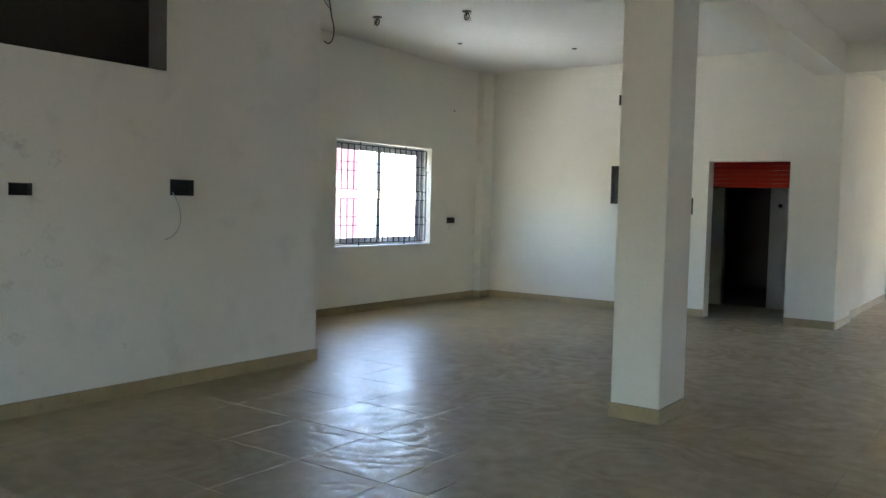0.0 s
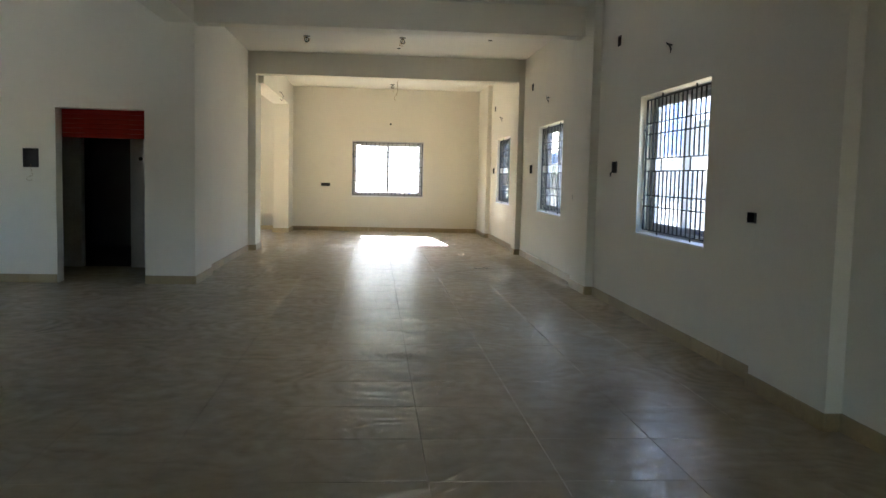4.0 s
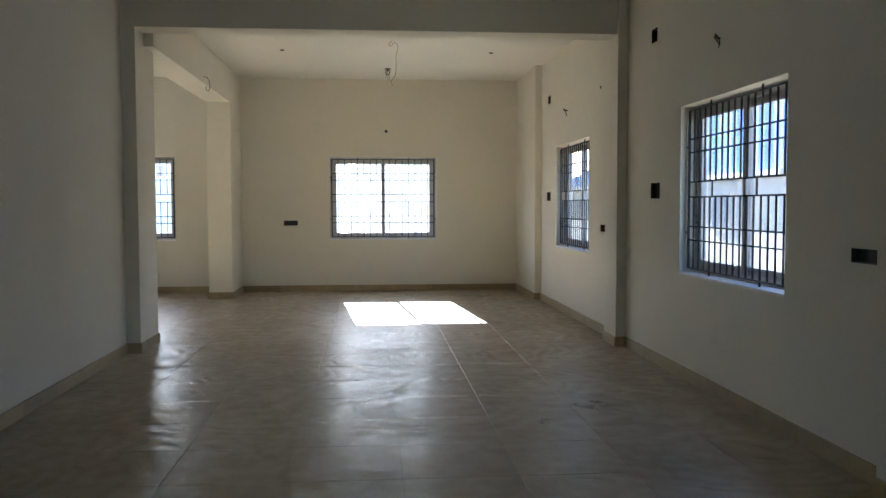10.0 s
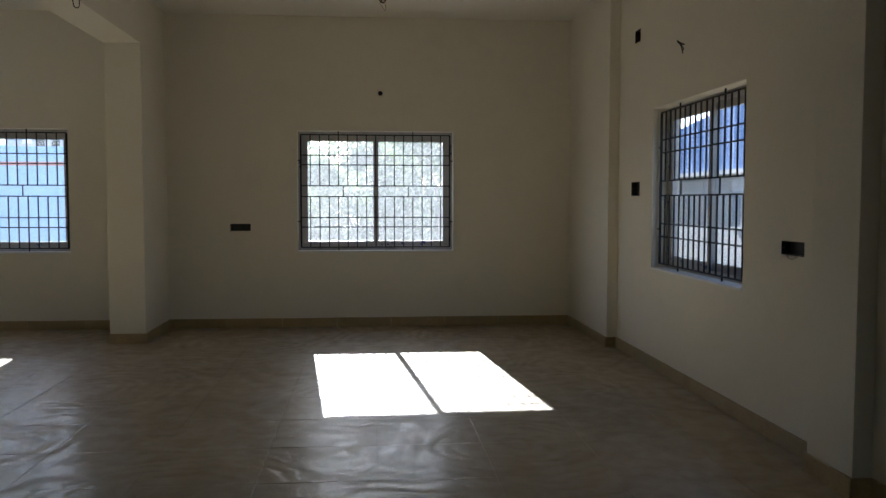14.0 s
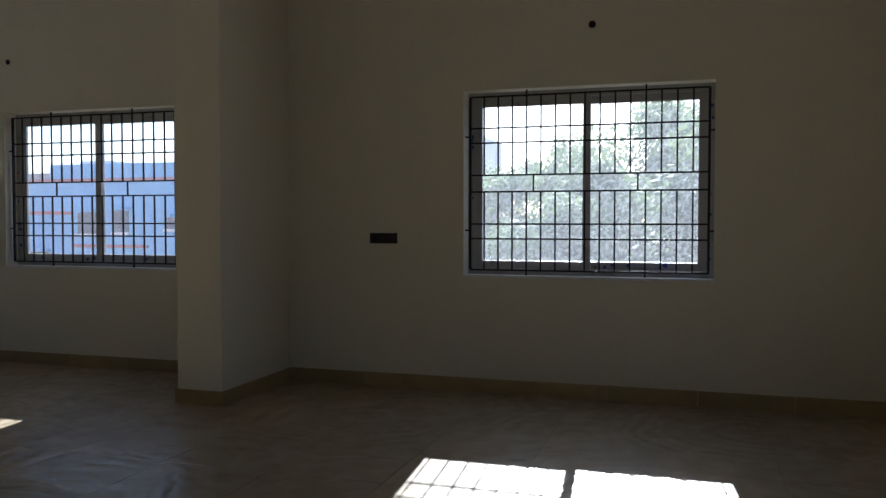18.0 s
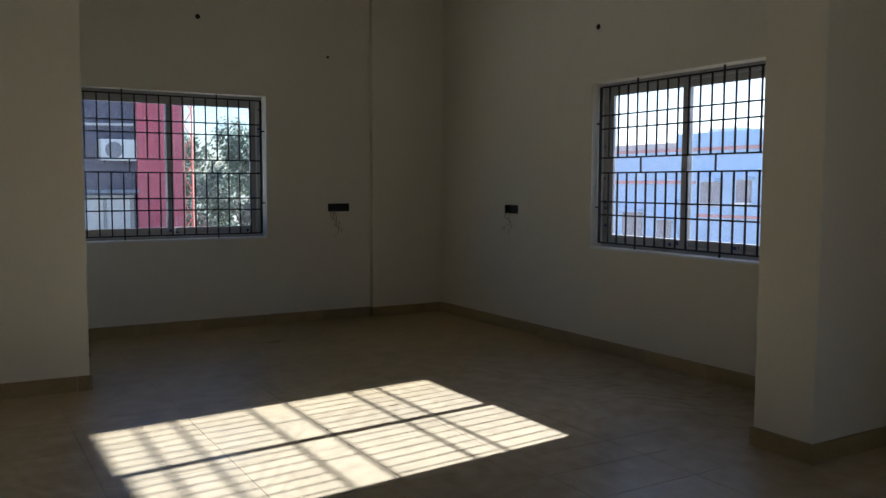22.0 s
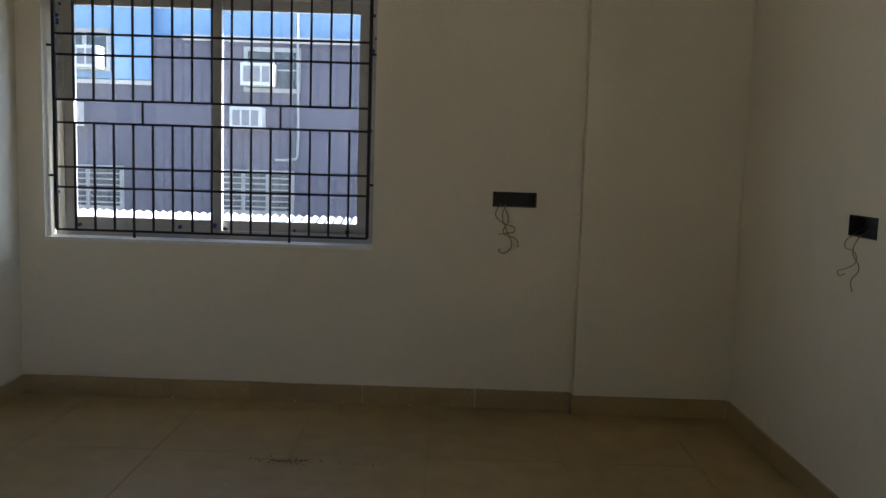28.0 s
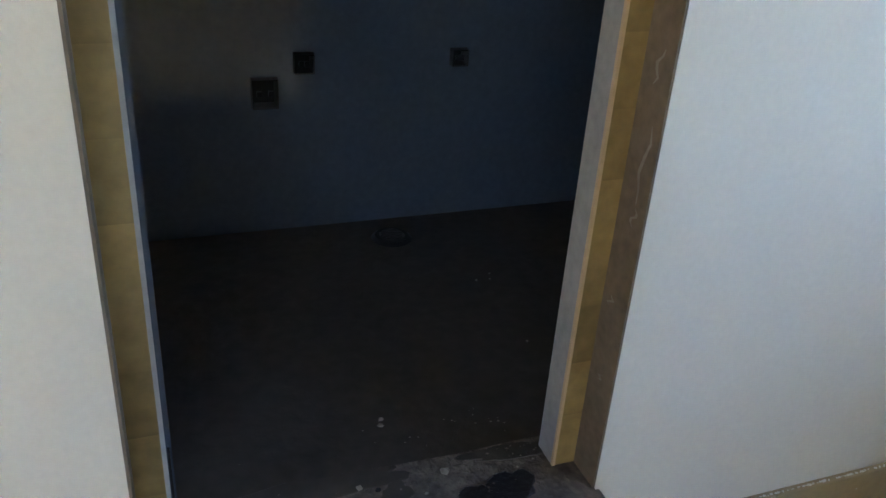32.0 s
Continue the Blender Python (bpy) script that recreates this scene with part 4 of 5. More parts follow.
rnd = random.Random(4)
for k in range(6):
    chip(rnd.uniform(-5.30, -4.75), rnd.uniform(19.3, 19.94), 0.2, rnd.uniform(0.002, 0.007), k, CHIP, "small pale mortar chip on the cement floor")
for k in range(9):
    chip(rnd.uniform(-5.03, -4.66), rnd.uniform(19.98, 20.1), ZT, rnd.uniform(0.003, 0.009), 50 + k, CHIP if k % 3 else IRON, "small mortar chip on the stone threshold")
drain = tagged(new("floor_drain"), "dirty dark open floor drain in the cement", "drain")
bm = bmesh.new()
bmesh.ops.create_cone(bm, cap_ends=True, segments=20, radius1=0.055, radius2=0.045, depth=0.008, matrix=Matrix.Translation((-5.035, 19.097, 0.204)))
part("rim", bm, IRON, drain)
bm = bmesh.new()
bmesh.ops.create_cone(bm, cap_ends=True, segments=20, radius1=0.035, radius2=0.03, depth=0.006, matrix=Matrix.Translation((-5.035, 19.097, 0.210)))
part("plug", bm, TAR, drain)


def dirt_patch(x, y, sx, sy, count, label, seed, mat=None, big=1.0):
    """Dried dirt on the floor: many thin, uneven crumbs round one place."""
    rn = random.Random(seed)
    bm = bmesh.new()
    for k in range(count):
        px, py, s = x + rn.gauss(0, sx), y + rn.gauss(0, sy), big * rn.uniform(0.002, 0.009) * (1.8 if k < count / 5 else 1)
        ring = [bm.verts.new((px + s * rn.uniform(0.5, 1.2) * math.cos(a), py + s * rn.uniform(0.4, 1.0) * math.sin(a), 0.0015)) for a in [math.pi * i / 3 for i in range(6)]]
        top = bm.verts.new((px, py, 0.0015 + 0.25 * s))
        for i in range(6):
            bm.faces.new((ring[i], ring[(i + 1) % 6], top))
    ob = new("dirt_patch", mesh("dirt_patch", bm, mat or GRIT))
    tagged(ob, label, "dirt", kind="stuff")


dirt_patch(1.32, 9.77, 0.085, 0.07, 900, "dark gritty dirt dried on the beige floor", 1, None, 0.45)
dirt_patch(1.15, 9.72, 0.2, 0.1, 260, "dark gritty dirt dried on the beige floor", 2, None, 0.4)
dirt_patch(2.79, 16.14, 0.10, 0.05, 260, "faint dark grit on the beige floor", 3, None, 0.4)
for k, (x, y, sx, n) in enumerate(((2.60, 15.91, 0.018, 160), (2.67, 15.84, 0.03, 220), (2.76, 15.98, 0.025, 160), (2.79, 15.87, 0.05, 130), (2.31, 15.51, 0.016, 70), (2.27, 15.44, 0.014, 60))):
    dirt_patch(x, y, sx, 0.03, n, "patchy dark dirt dried on the beige floor", 40 + k, None, 0.55)
dirt_patch(-5.22, 21.70, 0.02, 0.07, 420, "reddish-brown dried smear on the beige floor", 4, None, 0.4)
dirt_patch(-5.21, 21.99, 0.015, 0.05, 90, "reddish-brown dried smear on the beige floor", 5, None, 0.35)
dirt_patch(-5.14, 20.29, 0.012, 0.022, 9, "small dark crumbs on the beige floor", 6, None, 0.5)
dirt_patch(1.2, 14.0, 1.4, 4.0, 70, "scattered dark crumbs on the dusty floor", 7, None, 0.6)
dirt_patch(-4.4, 21.6, 0.6, 0.8, 30, "scattered dark crumbs on the beige floor", 8, None, 0.5)
for x, z in ((-4.238, 0.125), (-4.272, 0.12)):
    nail = tagged(new("nail_hole"), "small dark nail hole in the white plaster", "nail hole", "nail holes")
    bm = bmesh.new()
    bmesh.ops.create_cone(bm, cap_ends=True, segments=8, radius1=0.0022, radius2=0.002, depth=0.003, matrix=Matrix.Translation((x, YB + 0.001, z)) @ Matrix.Rotation(math.pi / 2, 4, "X"))
    part("rim", bm, IRON, nail)
tail = tagged(new("wire_tail"), "short black wire stub below the switch box", "wire", "wire tails")
tube("wire", [(XR + 0.02, 12.57, 1.46), (XR - 0.012, 12.58, 1.44), (XR - 0.014, 12.595, 1.415), (XR - 0.010, 12.615, 1.40)], 0.008, IRON, tail, res=1)


def flecks(name, label, count, seed, along, mat, size):
    """Small uneven specks of paint or mortar stuck to a surface; along gives a place and the outward normal."""
    rn = random.Random(seed)
    bm = bmesh.new()
    for k in range(count):
        p, nrm = along(rn)
        side = Vector((0, 0, 1)) if abs(nrm.z) < 0.5 else Vector((1, 0, 0))
        u = nrm.cross(side).normalized()
        v = nrm.cross(u)
        s = size * rn.uniform(0.4, 1.3)
        a, e = rn.uniform(0, 3), rn.uniform(0.4, 1.6)
        ring = [bm.verts.new(p + (u * math.cos(q + a) * s * rn.uniform(0.6, 1.1) + v * math.sin(q + a) * s * e * rn.uniform(0.6, 1.1))) for q in [math.pi * i / 3 for i in range(6)]]
        top = bm.verts.new(p + nrm * s * 0.35)
        for i in range(6):
            bm.faces.new((ring[i], ring[(i + 1) % 6], top))
    ob = new(name, mesh(name, bm, mat))
    tagged(ob, label, "specks", kind="stuff")


flecks("paint_specks", "small white paint and mortar specks on the skirting", 16, 1, lambda r: (Vector((r.uniform(XL + 0.1, JR - 0.02), YB + 0.0150, r.choice((r.uniform(0.02, 0.09), 0.098, 0.004)))), Vector((0, 1, 0))), PALE, 0.0026)
flecks("paint_specks", "small white paint and mortar specks on the skirting", 18, 2, lambda r: (Vector((XL + 0.0150, r.uniform(YB + 0.1, 23.0), r.choice((r.uniform(0.02, 0.09), 0.098, 0.004)))), Vector((1, 0, 0))), PALE, 0.003)
flecks("paint_specks", "small white paint and mortar specks on the step", 9, 3, lambda r: (Vector((r.uniform(JR, JL), YB + 0.0208, r.uniform(0.12, 0.188))), Vector((0, 1, 0))), PALE, 0.0035)
flecks("paint_specks", "small white paint specks on the beige floor", 24, 4, lambda r: (Vector((r.uniform(XL + 0.1, -3.4), r.uniform(YB + 0.06, 22.4), 0.0005)), Vector((0, 0, 1))), PALE, 0.003)
flecks("mortar_bead", "uneven white mortar bead along the skirting's top", 300, 5, lambda r: (Vector((r.uniform(XL + 0.02, JR - 0.01), YB + 0.010, 0.1005 + r.uniform(0, 0.003))), Vector((0, 0.5, 0.866))), WHITE, 0.0024)
flecks("mortar_bead", "uneven white mortar bead along the skirting's top", 520, 6, lambda r: (Vector((XL + 0.010, r.uniform(YB + 0.02, 23.0), 0.1005 + r.uniform(0, 0.003))), Vector((0.5, 0, 0.866))), WHITE, 0.0024)
flecks("grit", "dark grit gathered along the foot of the skirting", 160, 7, lambda r: (Vector((r.uniform(XL + 0.03, JR), YB + 0.0165 + abs(r.gauss(0, 0.004)), 0.0008)), Vector((0, 0, 1))), GRIT, 0.0015)
flecks("grit", "dark grit gathered along the foot of the skirting", 220, 8, lambda r: (Vector((XL + 0.0165 + abs(r.gauss(0, 0.004)), r.uniform(YB + 0.03, 22.9), 0.0008)), Vector((0, 0, 1))), GRIT, 0.0015)


flecks("crumbs", "grey stone crumbs and grit lying on the threshold", 150, 11, lambda r: (Vector((r.triangular(JR + 0.05, JL - 0.06, -4.9), r.uniform(19.965, 20.115), ZT + 0.0006)), Vector((0, 0, 1))), STONE, 0.004)
flecks("crumbs", "pale mortar crumbs at the foot of the door jamb", 26, 12, lambda r: (Vector((JR + 0.05 + abs(r.gauss(0, 0.05)), 19.96 + abs(r.gauss(0, 0.02)), ZT + 0.0006)), Vector((0, 0, 1))), CHIP, 0.0035)
flecks("crumbs", "pale mortar crumbs scattered on the dark cement floor", 22, 13, lambda r: (Vector((-5.02 + abs(r.gauss(0, 0.14)), 19.86 + r.gauss(0, 0.03), 0.2006)), Vector((0, 0, 1))), CHIP, 0.0018)


def scuff(y, z, ry, rz, seed):
    """A faint hand mark on the near wall."""
    rn = random.Random(seed)
    bm = bmesh.new()
    ph = [rn.uniform(0, 6.28) for _ in range(3)]
    ring = []
    for i in range(26):
        a = 2 * math.pi * i / 26
        f = 0.85 + 0.2 * math.sin(2 * a + ph[0]) + 0.14 * math.sin(3 * a + ph[1]) + 0.1 * math.sin(7 * a + ph[2])
        ring.append(bm.verts.new((XN + 0.0012, y + ry * f * math.cos(a), z + rz * f * math.sin(a))))
    bm.faces.new(ring)
    tagged(new("grime_mark", mesh("grime_mark", bm, SCUFF)), "faint grey grime mark rubbed onto the white wall", "grime", "grime marks")


for k, (y, z, ry, rz) in enumerate(((5.40, 1.74, 0.11, 0.08), (5.47, 1.68, 0.06, 0.06), (5.70, 1.64, 0.07, 0.06), (5.56, 1.36, 0.05, 0.035), (5.645, 1.15, 0.05, 0.08), (5.67, 0.97, 0.07, 0.05), (5.50, 1.045, 0.035, 0.035), (5.37, 0.84, 0.06, 0.05), (6.20, 0.362, 0.022, 0.022), (5.44, 0.5, 0.07, 0.04), (5.48, 0.3, 0.05, 0.03))):
    scuff(y, z, ry, rz, k + 60)


# ---- outside: neighbouring buildings ----
def ac_unit(x, y, z, face, label, slotted=False):
    """An outdoor air-conditioner unit on brackets; face is the way it looks along x."""
    root = tagged(new("air_conditioner"), label, "air conditioner", "air conditioners on the facade")
    w, d, h = (0.62, 0.34, 0.42) if slotted else (0.74, 0.28, 0.46)
    x0, x1 = sorted((x, x + face * d))
    block("casing", x0, x1, y, y + w, z, z + h, CASING, root, bevel=0.02)
    if slotted:
        for k in range(3):
            g0, g1 = sorted((x + face * d, x + face * (d + 0.006)))
            block("vent_grille", g0, g1, y + 0.06 + k * 0.175, y + 0.20 + k * 0.175, z + 0.07, z + h - 0.06, GRILL, root)
        return root
    m = Matrix.Translation((x + face * (d + 0.004), y + 0.27, z + h / 2)) @ Matrix.Rotation(math.pi / 2, 4, "Y")
    bm = bmesh.new()
    bmesh.ops.create_cone(bm, cap_ends=True, segments=24, radius1=0.18, radius2=0.17, depth=0.012, matrix=m)
    part("fan_grille", bm, GRILL, root)
    for a in (0.10, 0.52):
        b0, b1 = sorted((x, x + face * (d + 0.02)))
        block("bracket", b0, b1, y + a, y + a + 0.03, z - 0.04, z, RUST, root)
    return root


def facade_window(parent, x, y0, y1, z0, z1, bars=0, fill=None):
    """A framed window on a facade that faces +x."""
    wd = new("facade_window")
    wd.parent = parent
    block("pane", x - 0.05, x + 0.012, y0, y1, z0, z1, fill or DARKGLASS, wd)
    n = max(1, round((y1 - y0) / 0.55))
    for i in range(n + 1):
        y = y0 + (y1 - y0) * i / n
        block("mullion", x + 0.012, x + 0.05, y - 0.035, y + 0.035, z0 + 0.04, z1 - 0.04, AGED, wd)
    for z in (z0, z1):
        block("rail", x + 0.012, x + 0.055, y0 - 0.035, y1 + 0.035, z - 0.04, z + 0.04, AGED, wd)
    for i in range(bars):
        z = z0 + (z1 - z0) * (i + 1) / (bars + 1)
        block("grille_bar", x + 0.055, x + 0.075, y0, y1, z - 0.012, z + 0.012, AGED, wd)


FX = -18.0
mauve = tagged(new("mauve_building"), "mauve plastered building with a crimson corner pier and windows", "building")
block("wall", FX - 7, FX, 6.0, 23.05, -3.3, 3.66, PURPLE, mauve)
block("corner_pier", FX - 7, FX + 0.12, 23.05, 24.03, -3.5, 4.7, CRIMSON, mauve, "crimson painted corner pier")
block("upper_wall", FX - 7, FX - 0.25, 16.3, 23.05, 3.66, 4.5, SKYBLUE, mauve, "light blue clad upper storey")
block("cladding", FX - 0.02, FX + 0.05, 9.0, 16.6, 2.85, 4.5, SKYBLUE, mauve, "light blue clad upper storey")
block("coping", FX - 0.05, FX + 0.12, 17.2, 23.05, 3.62, 3.72, CONCRETE, mauve)
tube("conduit", [(FX + 0.05, 20.6, 2.84), (FX + 0.05, 22.0, 2.85), (FX + 0.05, 22.98, 2.87)], 0.03, CONCRETE, mauve, "thin grey conduit along the wall")
block("ledge", FX, FX + 0.25, 20.6, 23.05, 1.36, 1.43, FARPANE, mauve)
block("ledge", FX, FX + 0.1, 9.0, 16.6, 2.75, 2.83, CONCRETE, mauve)
facade_window(mauve, FX + 0.05, 14.85, 15.77, 3.02, 3.75, 1)
facade_window(mauve, FX, 18.385, 19.405, 2.72, 3.49, 1)
facade_window(mauve, FX + 0.05, 11.2, 12.1, 2.95, 3.7)
for a, b in ((14.66, 15.98), (17.87, 19.31), (11.2, 12.6)):
    facade_window(mauve, FX, a, b, 0.36, 1.15, 6)
facade_window(mauve, FX, 21.8, 22.93, 0.36, 1.27, 0, CASING)
tube("drain_pipe", [(FX + 0.08, 19.37, 4.5), (FX + 0.08, 19.38, 4.0), (FX + 0.08, 19.41, 1.6), (FX + 0.08, 19.39, 1.44), (FX + 0.08, 19.3, 1.41), (FX + 0.08, 18.98, 1.39)], 0.026, AGED, mauve, "white plastic drain pipe")
for y, z in ((14.52, 1.71), (22.26, 1.85)):
    ac_unit(FX + 0.02, y, z, 1, "white outdoor air conditioner on the mauve facade")
ac_unit(FX + 0.02, 18.16, 1.74, 1, "white boxy air conditioner on the mauve facade", True)
ac_unit(FX + 0.08, 15.08, 2.79, 1, "white boxy air conditioner set in a facade window", True)
ac_unit(FX + 0.06, 18.37, 2.56, 1, "white boxy air conditioner set in a facade window", True)

mauve.location.z = -0.22
ladder = tagged(new("lattice_tower"), "orange-red lattice frame standing beside the crimson pier", "lattice")
for dy in (24.07, 24.26):
    tube("upright", [(FX + 0.1, dy, -3.5), (FX + 0.1, dy, 4.6)], 0.022, SCAFFOLD, ladder, res=1)
for j in range(18):
    z = -0.6 + j * 0.3
    a, b = (24.07, 24.26) if j % 2 else (24.26, 24.07)
    tube("brace", [(FX + 0.1, a, z), (FX + 0.1, b, z + 0.3)], 0.014, SCAFFOLD, ladder, res=0)

shed = tagged(new("shed_roof"), "pale corrugated roof of a low shed beside the building", "roof")
bm = bmesh.new()
rows = []
for i in range(241):
    y = 8 + i * 0.0667
    c = 0.02 * math.cos(i * math.pi)
    rows.append([bm.verts.new((x, y, z + c)) for x, z in ((-15.6, 0.46), (-7.6, -0.62), (-7.6, -0.66), (-15.6, 0.42))])
for a, b in zip(rows, rows[1:]):
    for i in range(4):
        j = (i + 1) % 4
        bm.faces.new((a[i], b[i], b[j], a[j]))
part("sheet", bm, ROOFING, shed)
block("shed_wall", -15.4, -7.8, 8.2, 23.8, -3.4, -0.75, CONCRETE, shed)
shed.location.z = -0.18

blue = tagged(new("blue_building"), "light blue plastered building with red bands and a roof parapet", "building")
block("wall", -22.0, -6.5, 38.0, 48.0, -3.5, 2.35, BLUE, blue)
block("parapet", -16.2, -6.5, 38.02, 38.25, 2.35, 2.86, BLUE, blue)
block("parapet", -22.0, -16.2, 38.05, 38.25, 2.35, 2.62, CONCRETE, blue, "weathered grey parapet")
block("red_band", -22.0, -6.5, 37.93, 38.0, 2.34, 2.44, REDLINE, blue)
block("red_band", -22.0, -15.4, 37.93, 38.0, 1.40, 1.50, REDLINE, blue)
block("red_band", -15.3, -12.8, 37.93, 38.0, 0.45, 0.54, REDLINE, blue)
block("red_band", -22.0, -6.5, 37.93, 38.0, -1.1, -1.0, REDLINE, blue)
for x0, x1, z0, z1 in ((-15.2, -14.5, 0.85, 1.45), (-13.95, -13.45, 0.9, 1.5), (-16.9, -16.3, -0.5, 0.3), (-12.2, -11.9, 1.0, 1.3), (-10.2, -9.2, 0.3, 1.4), (-18.4, -17.5, -0.4, 0.5)):
    wd = new("facade_window")
    wd.parent = blue
    block("pane", x0, x1, 37.975, 38.01, z0, z1, FARPANE, wd)
    block("shade", x0 - 0.1, x1 + 0.1, 37.6, 38.0, z1 + 0.03, z1 + 0.1, BLUE, wd)
    block("sill", x0 - 0.05, x1 + 0.05, 37.9, 38.0, z0 - 0.08, z0 - 0.01, PALE, wd)
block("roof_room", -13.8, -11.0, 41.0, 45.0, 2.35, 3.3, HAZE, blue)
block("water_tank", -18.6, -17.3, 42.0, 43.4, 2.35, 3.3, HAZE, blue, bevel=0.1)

for k, (x0, x1, y, z1) in enumerate(((-34, -29, 95, 6.6), (-28.6, -24.0, 92, 8.2), (-23.5, -19, 97, 9.6), (-60, -48, 110, 9.0))):
    tower = tagged(new("apartment_block"), "hazy pale distant apartment block behind the roofs", "building", "distant blocks")
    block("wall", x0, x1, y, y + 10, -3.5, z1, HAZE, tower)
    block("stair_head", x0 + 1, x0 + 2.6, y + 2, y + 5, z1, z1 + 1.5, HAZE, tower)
    for i in range(int((x1 - x0) / 1.3)):
        for j in range(3):
            block("facade_window", x0 + 0.4 + i * 1.3, x0 + 1.1 + i * 1.3, y - 0.05, y, z1 - 2.2 - j * 3, z1 - 1.1 - j * 3, DARKGLASS, tower)
mast = tagged(new("lattice_mast"), "thin grey lattice telecom mast beyond the roofs", "mast")
for dx, dy in ((-0.5, -0.5), (0.5, -0.5), (0.5, 0.5), (-0.5, 0.5)):
    tube("leg", [(-19.0 + dx, 80 + dy, -3.5), (-19.0 + dx * 0.6, 80 + dy * 0.6, 16.0)], 0.06, CONCRETE, mast, res=0)
for j in range(14):
    z, s = -1 + j * 1.2, 0.5 - j * 0.014
    for a, b in (((-s, -s), (s, -s)), ((s, -s), (s, s))):
        tube("brace", [(-19 + a[0], 80 + a[1], z), (-19 + b[0], 80 + b[1], z + 1.2)], 0.035, CONCRETE, mast, res=0)

# building across the lane beyond the long wall
lane = tagged(new("white_building"), "white plastered building with deep blue corrugated cladding above", "building")
LX = 10.0
block("wall", LX, LX + 9, 2.0, 50.0, -3.5, 2.15, FACADE, lane)
block("upper_wall", LX + 0.004, LX + 9, 2.0, 27.2, 2.15, 3.06, FACADE, lane)
block("upper_band", LX - 0.02, LX + 3, 2.0, 22.45, 2.9, 3.5, PALEBLUE, lane, "pale blue painted band")
block("lower_band", LX - 0.02, LX, 12.0, 22.45, 0.84, 1.5, PALEBLUE, lane, "pale blue painted band")
block("plinth_band", LX - 0.025, LX, 12.0, 22.45, 0.42, 0.84, PINKISH, lane, "faded pink painted band")
block("roof_edge", LX - 0.12, LX + 5, 24.9, 27.15, 3.06, 3.66, CLAD, lane, "blue sheet roof edge")
block("corner_pier", LX - 0.10, LX, 22.45, 22.6, -3.5, 3.5, FACADE, lane, "plastered corner pier")
bm = bmesh.new()
cols = []
for i in range(320):
    y = 27.2 + i * 0.0715
    c = 0.035 if i % 4 in (0, 1) else 0.0
    top = 4.35 - 0.0067 * i
    cols.append([bm.verts.new((LX - 0.02 - c + dx, y, z)) for dx, z in ((0, 2.16), (0, top), (0.1, top), (0.1, 2.16))])
for a, b in zip(cols, cols[1:]):
    for i in range(4):
        j = (i + 1) % 4
        bm.faces.new((a[i], b[i], b[j], a[j]))
part("cladding", bm, CLAD, lane, "blue corrugated sheet cladding")
block("ledge", LX - 0.25, LX, 27.2, 50.0, 2.05, 2.15, CONCRETE, lane)
bm = bmesh.new()
for i in range(12):
    box(bm, LX - 0.06 + 0.03 * (i % 2), LX - 0.005, 22.62 + i * 0.19, 22.81 + i * 0.19, 3.06, 3.72)
part("blue_panel", bm, DEEPBLUE, lane, "deep blue corrugated sheet panel")
block("blue_shutter", LX - 0.05, LX, 24.85, 25.3, 0.75, 1.5, DEEPBLUE, lane, "blue painted shutter")
for y0, y1, z0, z1, slats in ((32.76, 33.9, 0.8, 1.64, 0), (30.2, 31.2, 0.8, 1.64, 0), (26.2, 26.83, 0.45, 1.36, 9), (26.2, 26.83, 2.35, 2.85, 6), (19.5, 20.6, 1.6, 2.6, 9), (15.5, 16.6, 1.6, 2.6, 9)):
    wd = new("facade_window")
    wd.parent = lane
    block("pane", LX - 0.015, LX + 0.02, y0, y1, z0, z1, FARPANE, wd)
    for u0, u1, w0, w1 in ((y0 - 0.05, y1 + 0.05, z0 - 0.05, z0), (y0 - 0.05, y1 + 0.05, z1, z1 + 0.05), (y0 - 0.05, y0, z0, z1), (y1, y1 + 0.05, z0, z1)):
        block("frame_bar", LX - 0.05, LX + 0.01, u0, u1, w0, w1, FACADE, wd)
    for i in range(slats):
        z = z0 + (z1 - z0) * (i + 0.5) / slats
        block("louvre", LX - 0.06, LX - 0.016, y0, y1, z - 0.02, z + 0.02, FACADE, wd)
    if not slats:
        block("mullion", LX - 0.04, LX - 0.016, (y0 + y1) / 2 - 0.03, (y0 + y1) / 2 + 0.03, z0, z1, FACADE, wd)
tube("rain_pipe", [(LX - 0.08, 27.1, 3.0), (LX - 0.08, 27.1, -3.4)], 0.05, AGED, lane, "pale plastic rain pipe")


